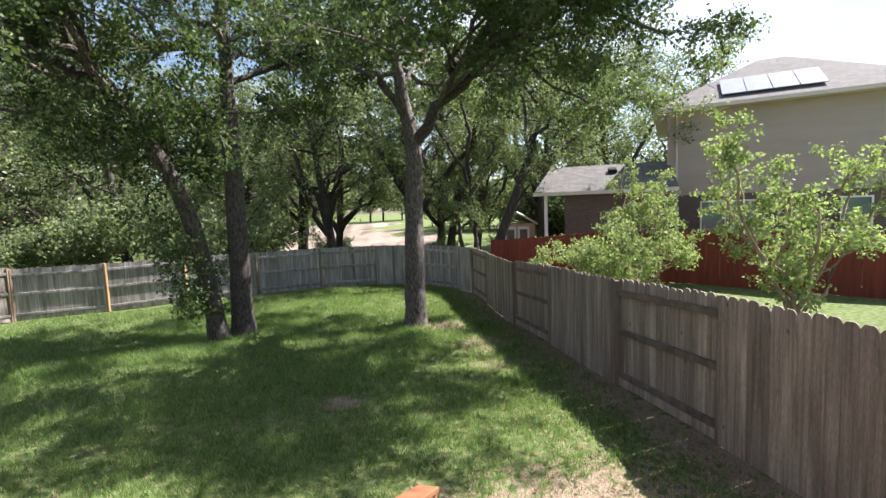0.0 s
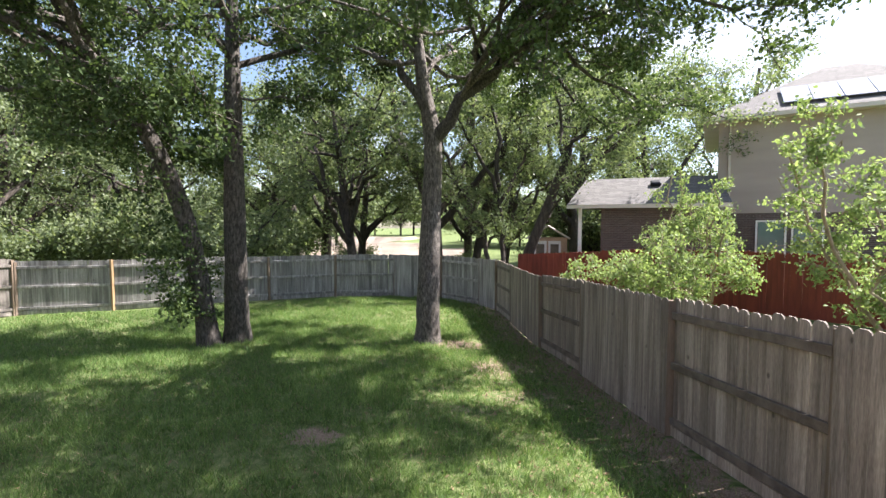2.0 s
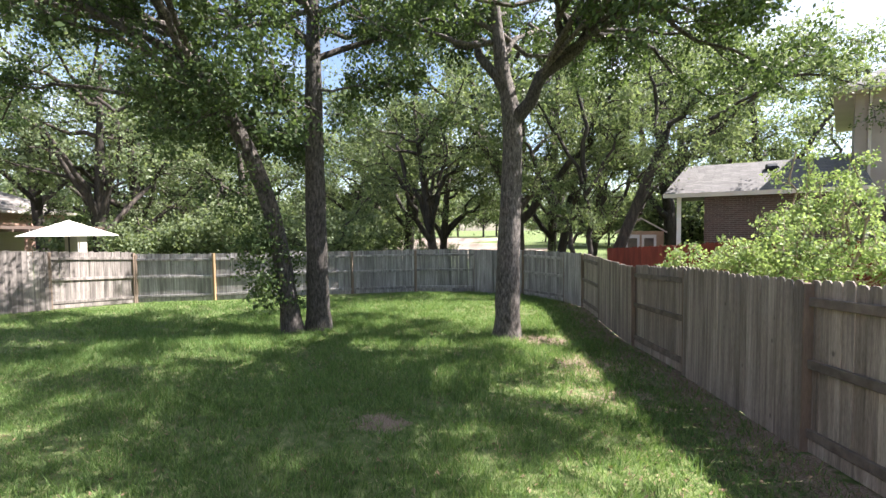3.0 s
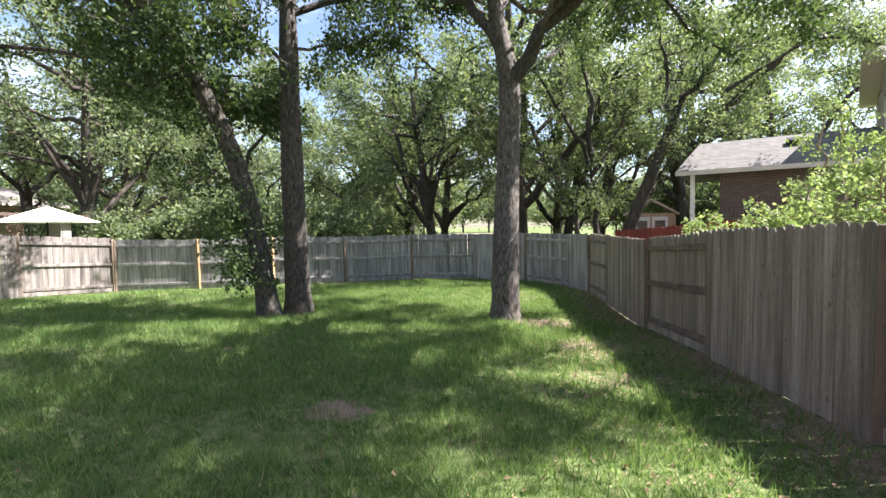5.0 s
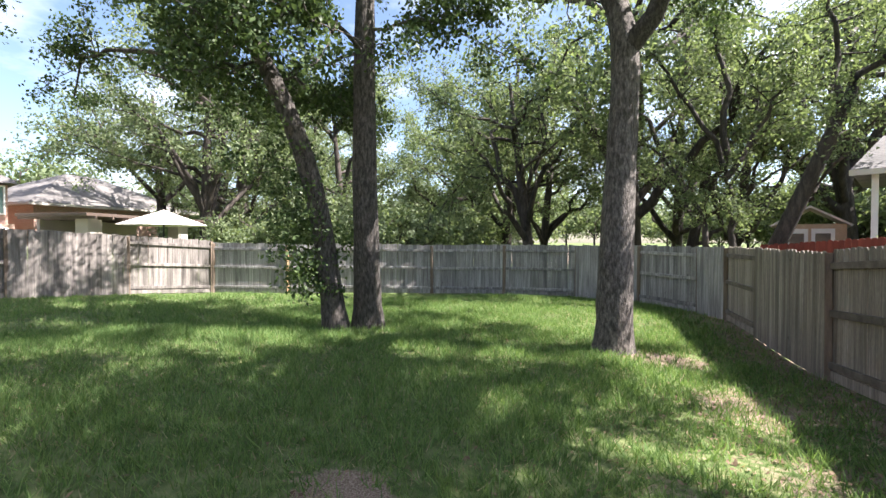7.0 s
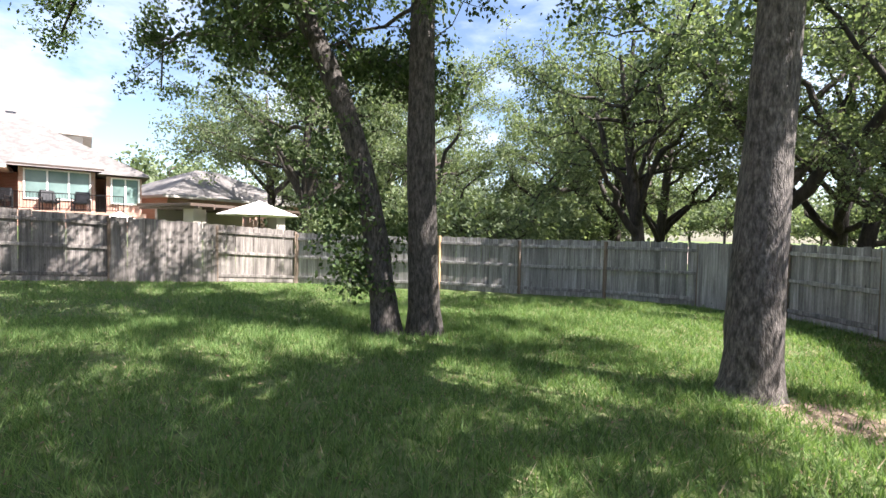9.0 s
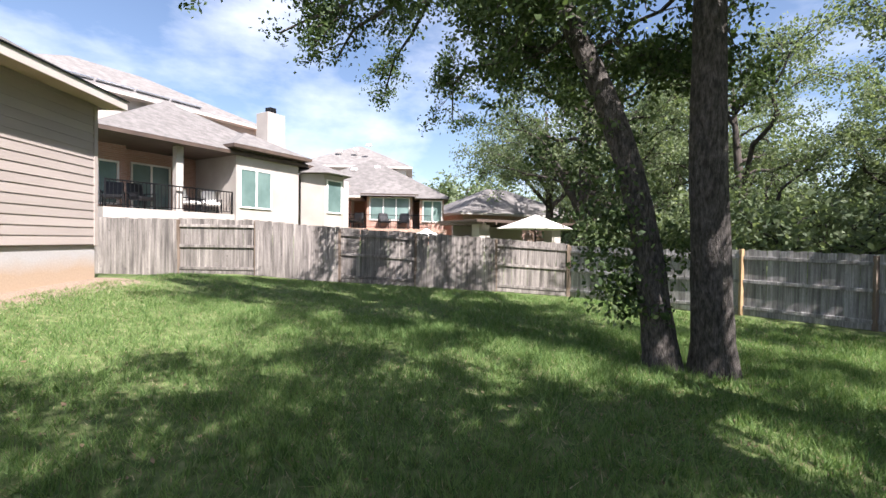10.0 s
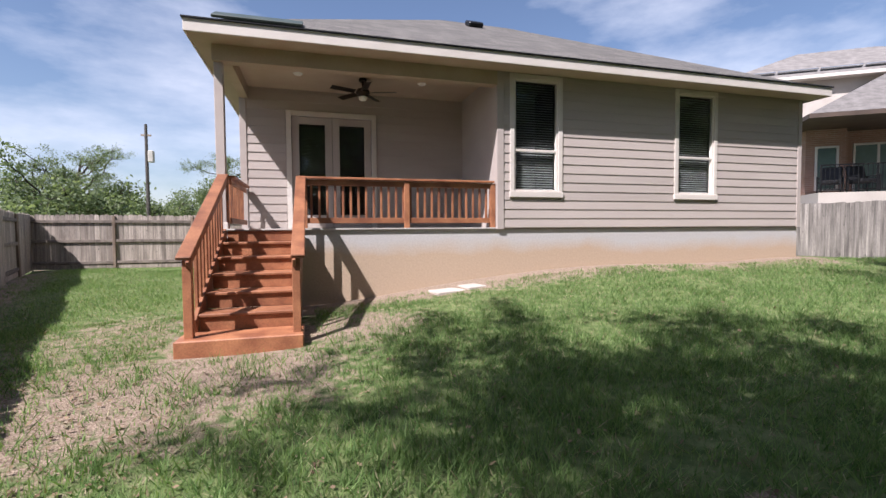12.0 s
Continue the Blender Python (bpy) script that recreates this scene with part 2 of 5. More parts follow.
def foundation_mat():
    """Grey slab edge with a red soil stain splashed up from below, with an uneven upper edge."""
    m = bpy.data.materials.new("stained_foundation")
    m.use_nodes = True
    n, l = m.node_tree.nodes, m.node_tree.links
    b = n["Principled BSDF"]
    geo, sep = n.new("ShaderNodeNewGeometry"), n.new("ShaderNodeSeparateXYZ")
    l.new(geo.outputs["Position"], sep.inputs[0])
    no = n.new("ShaderNodeTexNoise")
    no.inputs["Scale"].default_value, no.inputs["Detail"].default_value = 1.1, 6.0
    l.new(geo.outputs["Position"], no.inputs["Vector"])
    ad = n.new("ShaderNodeMath")
    ad.operation = "MULTIPLY_ADD"
    ad.inputs[1].default_value = 0.45
    l.new(no.outputs["Fac"], ad.inputs[0])
    l.new(sep.outputs[2], ad.inputs[2])
    mr = n.new("ShaderNodeMapRange")
    mr.inputs[1].default_value, mr.inputs[2].default_value = 1.24, 1.5
    l.new(ad.outputs[0], mr.inputs[0])
    ramp = n.new("ShaderNodeValToRGB")
    ramp.color_ramp.elements[0].color = (0.41, 0.305, 0.215, 1)
    ramp.color_ramp.elements[1].color = (0.42, 0.4, 0.385, 1)
    l.new(mr.outputs[0], ramp.inputs[0])
    fine = n.new("ShaderNodeTexNoise")
    fine.inputs["Scale"].default_value = 30.0
    l.new(geo.outputs["Position"], fine.inputs["Vector"])
    fm = n.new("ShaderNodeMapRange")
    fm.inputs[3].default_value, fm.inputs[4].default_value = 0.85, 1.15
    l.new(fine.outputs["Fac"], fm.inputs[0])
    sc = n.new("ShaderNodeVectorMath")
    sc.operation = "SCALE"
    l.new(ramp.outputs[0], sc.inputs[0])
    l.new(fm.outputs[0], sc.inputs["Scale"])
    l.new(sc.outputs[0], b.inputs["Base Color"])
    bp = n.new("ShaderNodeBump")
    bp.inputs["Strength"].default_value, bp.inputs["Distance"].default_value = 0.25, 0.01
    l.new(fine.outputs["Fac"], bp.inputs["Height"])
    l.new(bp.outputs[0], b.inputs["Normal"])
    b.inputs["Roughness"].default_value = 0.92
    return m


FOUND = foundation_mat()


# ---- building helpers ----
def part(name, bm, material, parent=None, label=""):
    me = bpy.data.meshes.new(name)
    bm.to_mesh(me)
    bm.free()
    me.materials.append(material)
    ob = new(name, me)
    if parent:
        ob.parent = parent
    if label:
        ob["label"] = label
    return ob


def piece(name, me, parent, m):
    ob = new(name, me)
    ob.parent = parent
    ob.matrix_basis = m
    return ob


def block(bm, lo, hi, m=None, bevel=0.0):
    """A box from lo to hi, with its edges eased."""
    lo, hi = Vector(lo), Vector(hi)
    mid, size = (lo + hi) / 2, hi - lo
    r = bmesh.ops.create_cube(bm, size=1.0)
    vs = r["verts"]
    for v in vs:
        v.co = Vector((v.co.x * size.x, v.co.y * size.y, v.co.z * size.z)) + mid
    if bevel:
        es = list({e for v in vs for e in v.link_edges})
        out = bmesh.ops.bevel(bm, geom=es, offset=bevel, segments=1, affect="EDGES", profile=0.5)
        vs = list({v for f in out["faces"] for v in f.verts} | {v for v in vs if v.is_valid})
    if m:
        bmesh.ops.transform(bm, matrix=m, verts=vs)
    return bm


def box(lo, hi, m=None, bevel=0.0):
    return block(bmesh.new(), lo, hi, m, bevel)


def box_mesh(name, lo, hi, material, bevel=0.0):
    bm = box(lo, hi, None, bevel)
    me = bpy.data.meshes.new(name)
    bm.to_mesh(me)
    bm.free()
    me.materials.append(material)
    return me


def beam(a, b, w, h, bevel=0.004):
    """A bar from a to b, w wide and h high across its run."""
    a, b = Vector(a), Vector(b)
    d = b - a
    rot = d.to_track_quat("X", "Z").to_matrix().to_4x4()
    return box((0, -w / 2, -h / 2), (d.length, w / 2, h / 2), Matrix.Translation(a) @ rot, bevel)


def solid(faces, thick=0.0):
    """A mesh from a few corner loops."""
    bm = bmesh.new()
    cache = {}
    for loop in faces:
        vs = []
        for p in loop:
            k = tuple(round(c, 4) for c in p)
            if k not in cache:
                cache[k] = bm.verts.new(k)
            vs.append(cache[k])
        bm.faces.new(vs)
    bmesh.ops.recalc_face_normals(bm, faces=bm.faces)
    if thick:
        bmesh.ops.solidify(bm, geom=bm.faces[:], thickness=thick)
    return bm


def thing(name, label, category, m=None, group="", kind=""):
    ob = new(name)
    ob.empty_display_size = 0.2
    if m is not None:
        ob.matrix_basis = m
    return tagged(ob, label, category, group, kind)


def fast_mesh(name, verts, faces, material, smooth=False):
    """A mesh from arrays: verts (n, 3) and faces (m, 3 or 4)."""
    verts, faces = np.asarray(verts, np.float32), np.asarray(faces, np.int32)
    me = bpy.data.meshes.new(name)
    k = faces.shape[1]
    me.vertices.add(len(verts))
    me.vertices.foreach_set("co", verts.ravel())
    me.loops.add(faces.size)
    me.loops.foreach_set("vertex_index", faces.ravel())
    me.polygons.add(len(faces))
    me.polygons.foreach_set("loop_start", np.arange(0, faces.size, k, dtype=np.int32))
    me.polygons.foreach_set("use_smooth", np.full(len(faces), smooth))
    me.update(calc_edges=True)
    me.materials.append(material)
    return me


# ---- the lie of the land ----
def ease(a, b, v):
    t = np.clip((v - a) / (b - a), 0, 1)
    return t * t * (3 - 2 * t)


def land(x, y):
    """Height of the ground; works on numbers and arrays."""
    x, y = np.asarray(x, float), np.asarray(y, float)
    z = 0.1 - 0.45 * ease(4.0, 15.0, y)
    bank = ease(5.2, 0.6, y) * (0.1 + 0.5 * ease(0.4, -5.6, x) + 0.06 * ease(-3.4, -11, x) - 0.38 * ease(-12, -17.5, x))
    z = z + bank
    fence_x = 1.53 - 0.37 * (y - 8.05)
    z = z + 0.5 * ease(0.8, 6.5, x - fence_x) * ease(-3.0, 3.0, y)
    z = z + 1.4 * ease(-18.2, -21.5, x) * ease(18.0, 9.0, y)
    back = (y - 12.5) - 0.76 * (x + 17.5)
    z = z - 0.4 * ease(2.0, 16.0, back) * ease(6.0, 0.0, x) * ease(-17.0, -10.0, x)
    return z + 0.03 * np.sin(x * 1.3 + 0.4 * y) * np.cos(y * 0.9 - 0.3 * x)


def lz(x, y):
    return float(land(x, y))


# ---- ground ----
def bare(x, y):
    """Share of bare soil, 0 to 1: by the steps, along the fence, beside the trunk and in a few worn spots."""
    x, y = np.asarray(x, float), np.asarray(y, float)
    d = np.zeros_like(x)
    for cx, cy, rx, ry, k in ((0.9, 4.0, 1.3, 1.4, 0.55), (0.0, 3.6, 1.2, 1.1, 0.58), (-1.2, 2.4, 0.9, 0.7, 0.62), (-2.4, 12.6, 0.7, 0.5, 0.8), (-2.9, 6.6, 0.32, 0.24, 0.95), (-1.2, 7.9, 0.4, 0.3, 0.3), (-0.3, 9.0, 0.7, 0.6, 0.4), (-1.0, 10.7, 0.7, 0.8, 0.6), (1.6, 2.0, 1.2, 1.6, 0.4)):
        d = np.maximum(d, k * np.clip(1.5 - np.hypot((x - cx) / rx, (y - cy) / ry), 0, 1))
    fx = 1.53 - 0.37 * (y - 8.05)
    d = np.maximum(d, 0.66 * ease(1.5, 0.1, fx - x) * (fx > x))
    d = np.maximum(d, 0.85 * ease(2.1, 0.6, y) * (x < 0.5) * (x > -11.6))
    return np.clip(d, 0, 1)


def ground_mat():
    m = bpy.data.materials.new("lawn_soil")
    m.use_nodes = True
    n, l = m.node_tree.nodes, m.node_tree.links
    b = n["Principled BSDF"]
    geo, at = n.new("ShaderNodeNewGeometry"), n.new("ShaderNodeAttribute")
    at.attribute_name = "bare"
    big, mid, fin = (n.new("ShaderNodeTexNoise") for _ in range(3))
    for t, s in ((big, 0.9), (mid, 9.0), (fin, 70.0)):
        t.inputs["Scale"].default_value, t.inputs["Detail"].default_value = s, 5.0
        l.new(geo.outputs["Position"], t.inputs["Vector"])
    green = n.new("ShaderNodeValToRGB")
    green.color_ramp.elements[0].color, green.color_ramp.elements[1].color = (0.065, 0.105, 0.03, 1), (0.17, 0.2, 0.08, 1)
    green.color_ramp.elements[0].position, green.color_ramp.elements[1].position = 0.35, 0.65
    l.new(mid.outputs["Fac"], green.inputs[0])
    soil = n.new("ShaderNodeValToRGB")
    soil.color_ramp.elements[0].color, soil.color_ramp.elements[1].color = (0.15, 0.105, 0.075, 1), (0.36, 0.28, 0.21, 1)
    soil.color_ramp.elements[0].position, soil.color_ramp.elements[1].position = 0.36, 0.64
    l.new(fin.outputs["Fac"], soil.inputs[0])
    ad = n.new("ShaderNodeMath")
    ad.operation = "MULTIPLY_ADD"
    ad.inputs[1].default_value = 1.1
    l.new(mid.outputs["Fac"], ad.inputs[0])
    l.new(at.outputs["Fac"], ad.inputs[2])
    mr = n.new("ShaderNodeMapRange")
    mr.inputs[1].default_value, mr.inputs[2].default_value = 0.78, 1.05
    l.new(ad.outputs[0], mr.inputs[0])
    mx = n.new("ShaderNodeMixRGB")
    l.new(mr.outputs[0], mx.inputs[0])
    l.new(green.outputs[0], mx.inputs[1])
    l.new(soil.outputs[0], mx.inputs[2])
    l.new(mx.outputs[0], b.inputs["Base Color"])
    bp = n.new("ShaderNodeBump")
    bp.inputs["Strength"].default_value, bp.inputs["Distance"].default_value = 0.8, 0.03
    l.new(fin.outputs["Fac"], bp.inputs["Height"])
    l.new(bp.outputs[0], b.inputs["Normal"])
    b.inputs["Roughness"].default_value = 0.95
    b.inputs["Specular IOR Level"].default_value = 0.15
    return m


def build_ground():
    near = np.arange(-24, 16.01, 0.2)
    xs = np.concatenate([[-900, -400, -200, -120, -80, -60, -48, -40, -34, -30, -27], near, [18, 21, 25, 30, 38, 50, 80, 140, 300, 900]])
    near = np.arange(-8, 24.01, 0.2)
    ys = np.concatenate([[-900, -400, -200, -100, -60, -40, -28, -20, -15, -11], near, [26, 29, 33, 38, 45, 55, 75, 110, 180, 350, 900]])
    gx, gy = np.meshgrid(xs, ys)
    gz = land(gx, gy)
    nx, ny = len(xs), len(ys)
    i = np.arange(nx * ny).reshape(ny, nx)
    faces = np.stack([i[:-1, :-1], i[:-1, 1:], i[1:, 1:], i[1:, :-1]], -1).reshape(-1, 4)
    me = fast_mesh("ground", np.stack([gx, gy, gz], -1).reshape(-1, 3), faces, ground_mat(), True)
    a = me.attributes.new("bare", "FLOAT", "POINT")
    a.data.foreach_set("value", bare(gx, gy).ravel().astype(np.float32))
    tagged(new("ground", me), "uneven green lawn soil with bare sandy patches", "ground", kind="structure")


build_ground()


def blades(rng, x, y, h, w, lean):
    n = len(x)
    ang, la = rng.uniform(0, 2 * np.pi, n), rng.uniform(0, 2 * np.pi, n)
    base = np.stack([x, y, land(x, y) - 0.005], -1)
    side = np.stack([np.cos(ang) * w, np.sin(ang) * w, np.zeros(n)], -1)
    tip = base + np.stack([np.cos(la) * lean * h, np.sin(la) * lean * h, h], -1)
    return np.stack([base - side, base + side, tip], 1).reshape(-1, 3), np.arange(3 * n).reshape(n, 3)


def build_grass():
    """Blades of the lawn: leaning slivers, thin where the soil is bare and under the fence."""
    rng = np.random.default_rng(5)
    n = 660000
    y = 1.0 + 19.0 * rng.random(n) ** 1.35
    x = rng.uniform(-17.2, 3.4, n)
    k = 90000
    x, y = np.concatenate([x, rng.uniform(0.9, 7.0, k)]), np.concatenate([y, rng.uniform(-9.6, 1.0, k)])
    n += k
    fx = 1.53 - 0.37 * (y - 8.05)
    back = (y - 12.5) - 0.76 * (x + 17.5)
    tuft = np.sin(x * 5.1 + 1.7 * np.sin(y * 2.3)) * np.sin(y * 4.7 + 1.9 * np.sin(x * 3.1)) * 0.5 + 0.5
    clump = np.sin(x * 11.3 + 2.1 * np.sin(y * 6.3)) * np.sin(y * 12.7 + 2.3 * np.sin(x * 7.1)) * 0.5 + 0.5
    patch = np.sin(x * 0.9 + 2 * np.sin(y * 0.6)) * np.sin(y * 1.1 + np.sin(x * 0.7)) * 0.5 + 0.5
    w2 = np.sin(x * 3.7 + 2.1 * np.sin(y * 2.9 + 1.0)) * np.sin(y * 4.3 + 1.7 * np.sin(x * 2.2)) + 0.5 * np.sin(x * 1.3 - y * 1.9 + 2.0 * np.sin(y * 0.8))
    thin = np.clip((w2 - 0.3) / 0.5, 0, 1)
    b = bare(x, y)
    keep = (x < fx - 0.15) & (back < -0.15) & (rng.random(n) > b * (1.25 - 0.6 * clump)) & (rng.random(n) < (0.4 + 0.3 * tuft + 0.15 * patch + 0.2 * clump) * (1 - 0.45 * thin))
    keep &= ~((x > -3.5) & (x < -2.5) & (y > 0.85) & (y < 1.4))
    keep &= ~((x > -0.75) & (x < 0.85) & (y < 3.0) & (y > 0.3))
    keep &= rng.random(n) < np.where(x < -11, 0.55, 1.0)
    x, y, tuft, patch, clump, b, thin = (q[keep] for q in (x, y, tuft, patch, clump, b, thin))
    n = len(x)
    h = (0.036 + 0.095 * rng.random(n)) * (0.55 + 0.4 * tuft + 0.3 * patch + 0.45 * clump) * (1 - 0.35 * b)
    worn = np.clip((6.2 - y) / 2.6, 0, 1)
    h *= (1 - 0.38 * worn) * (1 - 0.35 * thin)
    far = np.clip((y - 6) / 8, 0, 1)
    w = 0.003 + 0.004 * rng.random(n) + 0.004 * far
    dry = rng.random(n) < 0.08 + 0.22 * b + 0.06 * (1 - patch) + 0.07 * worn * (1.2 - clump) + 0.24 * thin
    for name, label, m, sel, ln in (("grass", "green lawn grass in uneven tufts", GRASS, ~dry, 1.25), ("dry_grass", "straw-coloured dead blades among the grass", DRY_GRASS, dry, 2.2)):
        v, f = blades(rng, x[sel], y[sel], h[sel] * (1.0 if m is GRASS else 0.6), w[sel], rng.random(sel.sum()) * ln)
        tagged(new(name, fast_mesh(name, v, f, m)), label, "grass", kind="stuff")
    # taller, broader tufts standing out of the lawn
    k = 5200
    cy = 2.6 + 12.5 * rng.random(k) ** 1.2
    cx = rng.uniform(-11.0, 3.2, k)
    ok = (cx < 1.53 - 0.37 * (cy - 8.05) - 0.3) & (rng.random(k) > 0.5 * bare(cx, cy)) & ~((cx > -0.8) & (cx < 0.9) & (cy < 3.1))
    cx, cy = np.repeat(cx[ok], 9), np.repeat(cy[ok], 9)
    k = len(cx)
    px, py = cx + rng.normal(0, 0.035, k), cy + rng.normal(0, 0.035, k)
    v, f = blades(rng, px, py, rng.uniform(0.07, 0.17, k), rng.uniform(0.003, 0.006, k), rng.uniform(0.1, 1.1, k))
    tagged(new("grass_tufts", fast_mesh("grass_tufts", v, f, GRASS)), "taller tufts of coarse green grass", "grass", kind="stuff")
    # fallen leaves, thickest along the side fence and under the forked tree
    n = 7600
    y = 3.0 + 14.0 * rng.random(n)
    x = 1.53 - 0.37 * (y - 8.05) - 0.12 - np.abs(rng.normal(0, 1.5, n)) - (rng.random(n) < 0.35) * rng.uniform(0, 9, n)
    a = rng.uniform(0, 2 * np.pi, n)
    s = rng.uniform(0.012, 0.03, n)[:, None]
    c = np.stack([x, y, land(x, y) + 0.012 + 0.02 * rng.random(n)], -1)
    u = np.stack([np.cos(a), np.sin(a), rng.normal(0, 0.3, n)], -1) * s
    v = np.stack([-np.sin(a), np.cos(a), rng.normal(0, 0.3, n)], -1) * s * 0.55
    me = fast_mesh("leaf_litter", np.stack([c - u, c + v, c + u, c - v], 1).reshape(-1, 3), np.arange(4 * n).reshape(n, 4), LITTER)
    tagged(new("leaf_litter", me), "dry brown leaves scattered over the ground", "leaf litter", kind="stuff")


build_grass()


# ---- fences ----
def picket_mesh(name, material, h, w=0.138, ear=True):
    """A fence board, its top corners cut off, eased, with the top of a rounded dog ear."""
    t = 0.017
    out = [(-w / 2, 0), (w / 2, 0), (w / 2, h - 0.045), (w / 2 - 0.018, h - 0.014), (w / 2 - 0.04, h), (-w / 2 + 0.04, h), (-w / 2 + 0.018, h - 0.014), (-w / 2, h - 0.045)]
    if not ear:
        out = [(-w / 2, 0), (w / 2, 0), (w / 2, h), (-w / 2, h)]
    bm = bmesh.new()
    a = [bm.verts.new((x, -t / 2, z)) for x, z in out]
    b = [bm.verts.new((x, t / 2, z)) for x, z in out]
    bm.faces.new(a)
    bm.faces.new(b[::-1])
    k = len(out)
    for i in range(k):
        bm.faces.new((a[(i + 1) % k], a[i], b[i], b[(i + 1) % k]))
    bmesh.ops.recalc_face_normals(bm, faces=bm.faces)
    me = bpy.data.meshes.new(name)
    bm.to_mesh(me)
    bm.free()
    me.materials.append(material)
    return me


def build_fence(name, label, corners, faces_in, material, height=1.83, inside=1, ear=True, new_posts=(), cap=False):
    """A fence through the corners (x, y): a post at each, three rails and boards; faces_in says for each bay whether the boards lie on the
    yard's side of the rails."""
    f = thing(name, label, "fence", kind="structure")
    rng = random.Random(name)
    boards = [picket_mesh("picket", material, height * k, w, ear) for k, w in ((1.0, 0.141), (0.992, 0.139), (1.006, 0.142))]
    post_h = height + 0.02
    post = box_mesh("post", (-0.045, -0.045, -0.3), (0.045, 0.045, post_h - 0.05), POST if material is not RED_WOOD else material, 0.006)
    fresh = box_mesh("post", (-0.045, -0.045, -0.3), (0.045, 0.045, post_h), POST_NEW, 0.006)
    for i, (x, y) in enumerate(corners):
        (xa, ya), (xb, yb) = corners[max(i - 1, 0)], corners[min(i + 1, len(corners) - 1)]
        k = 0.006 * inside / math.hypot(xb - xa, yb - ya)
        if not (faces_in[max(i - 1, 0)] and faces_in[min(i, len(faces_in) - 1)]):
            x, y = x - (yb - ya) * k, y + (xb - xa) * k
        piece("post", fresh if i in new_posts else post, f, pose(x, y, lz(x, y), rng.uniform(-0.7, 0.7), rng.uniform(-0.7, 0.7), rng.uniform(-4, 4)))
    for i, ((x0, y0), (x1, y1)) in enumerate(zip(corners[:-1], corners[1:])):
        d = Vector((x1 - x0, y1 - y0, 0))
        ln = d.length
        u = d / ln
        nrm = Vector((-u.y, u.x, 0)) * inside
        yaw = math.degrees(math.atan2(u.y, u.x))
        z0, z1 = lz(x0, y0), lz(x1, y1)
        side = 0.045 if faces_in[i] else -0.036
        rail_wood = RAIL_DARK if material is FENCE and not faces_in[i] else material
        for hz in (0.22, height * 0.52, height - 0.22):
            tilt = rng.uniform(-0.012, 0.012)
            a = Vector((x0, y0, z0 + hz)) + u * 0.045
            b = Vector((x1, y1, z1 + hz + tilt)) - u * 0.045
            part("rail", beam(a, b, 0.05, 0.095, 0.006), rail_wood, f)
        if cap:
            a, b = Vector((x0, y0, z0 + height + 0.03)), Vector((x1, y1, z1 + height + 0.03))
            part("cap", beam(a, b, 0.12, 0.03, 0.004), material, f)
        if not faces_in[i]:
            a = Vector((x0, y0, z0 + 0.08)) - nrm * 0.012 + u * 0.045
            b = Vector((x1, y1, z1 + 0.08)) - nrm * 0.012 - u * 0.045
            part("kick_board", beam(a, b, 0.025, 0.14, 0.004), material, f)
        k = max(1, round(ln / 0.142))
        for j in range(k):
            s = (j + 0.5) / k
            px, py = x0 + d.x * s, y0 + d.y * s
            zz = z0 + (z1 - z0) * s
            zz += 0.008 - 0.8 * max(0.0, zz - lz(px, py)) + rng.uniform(-0.008, 0.008)
            o = nrm * (side + rng.uniform(-0.0025, 0.0025))
            piece("picket", boards[rng.randrange(3)], f, pose(px + o.x, py + o.y, zz, 0, rng.uniform(-0.35, 0.35), yaw + rng.uniform(-0.7, 0.7)))
    return f


def right_line(y):
    return (1.53 - 0.37 * (y - 8.05), y)


# ---- our house ----
DECK_Z, WALL_Y, BACK_Y = 1.48, 0.53, -1.45
XL, XC, XR = 0.55, -3.95, -11.2


def lap_boards(parent, x0, x1, y, z0, z1, holes, sense=1, axis="x", material=None):
    """Lap siding boards on a wall, cut round the openings (a0, a1, z0, z1). sense: to which side the boards face."""
    step = 0.168
    k = int(math.ceil((z1 - z0) / step))
    for i in range(k):
        za, zb = z0 + i * step, min(z0 + (i + 1) * step, z1)
        cuts = [(a, b) for a, b, c, d in holes if c < zb - 0.03 and d > za + 0.03]
        runs, at = [], x0
        for a, b in sorted(cuts):
            if a - at > 0.05:
                runs.append((at, a))
            at = max(at, b)
        if x1 - at > 0.05:
            runs.append((at, x1))
        for a, b in runs:
            s = sense
            prof = [(0, za), (0.019 * s, za), (0.006 * s, zb + 0.004), (0, zb + 0.004)]
            bm = bmesh.new()
            ends = []
            for q in (a, b):
                ends.append([bm.verts.new((q, y + o, z) if axis == "x" else (y + o, q, z)) for o, z in prof])
            bm.faces.new(ends[0])
            bm.faces.new(ends[1][::-1])
            for j in range(4):
                bm.faces.new((ends[0][j], ends[1][j], ends[1][(j + 1) % 4], ends[0][(j + 1) % 4]))
            bmesh.ops.recalc_face_normals(bm, faces=bm.faces)
            part("siding_board", bm, material or SIDING, parent)


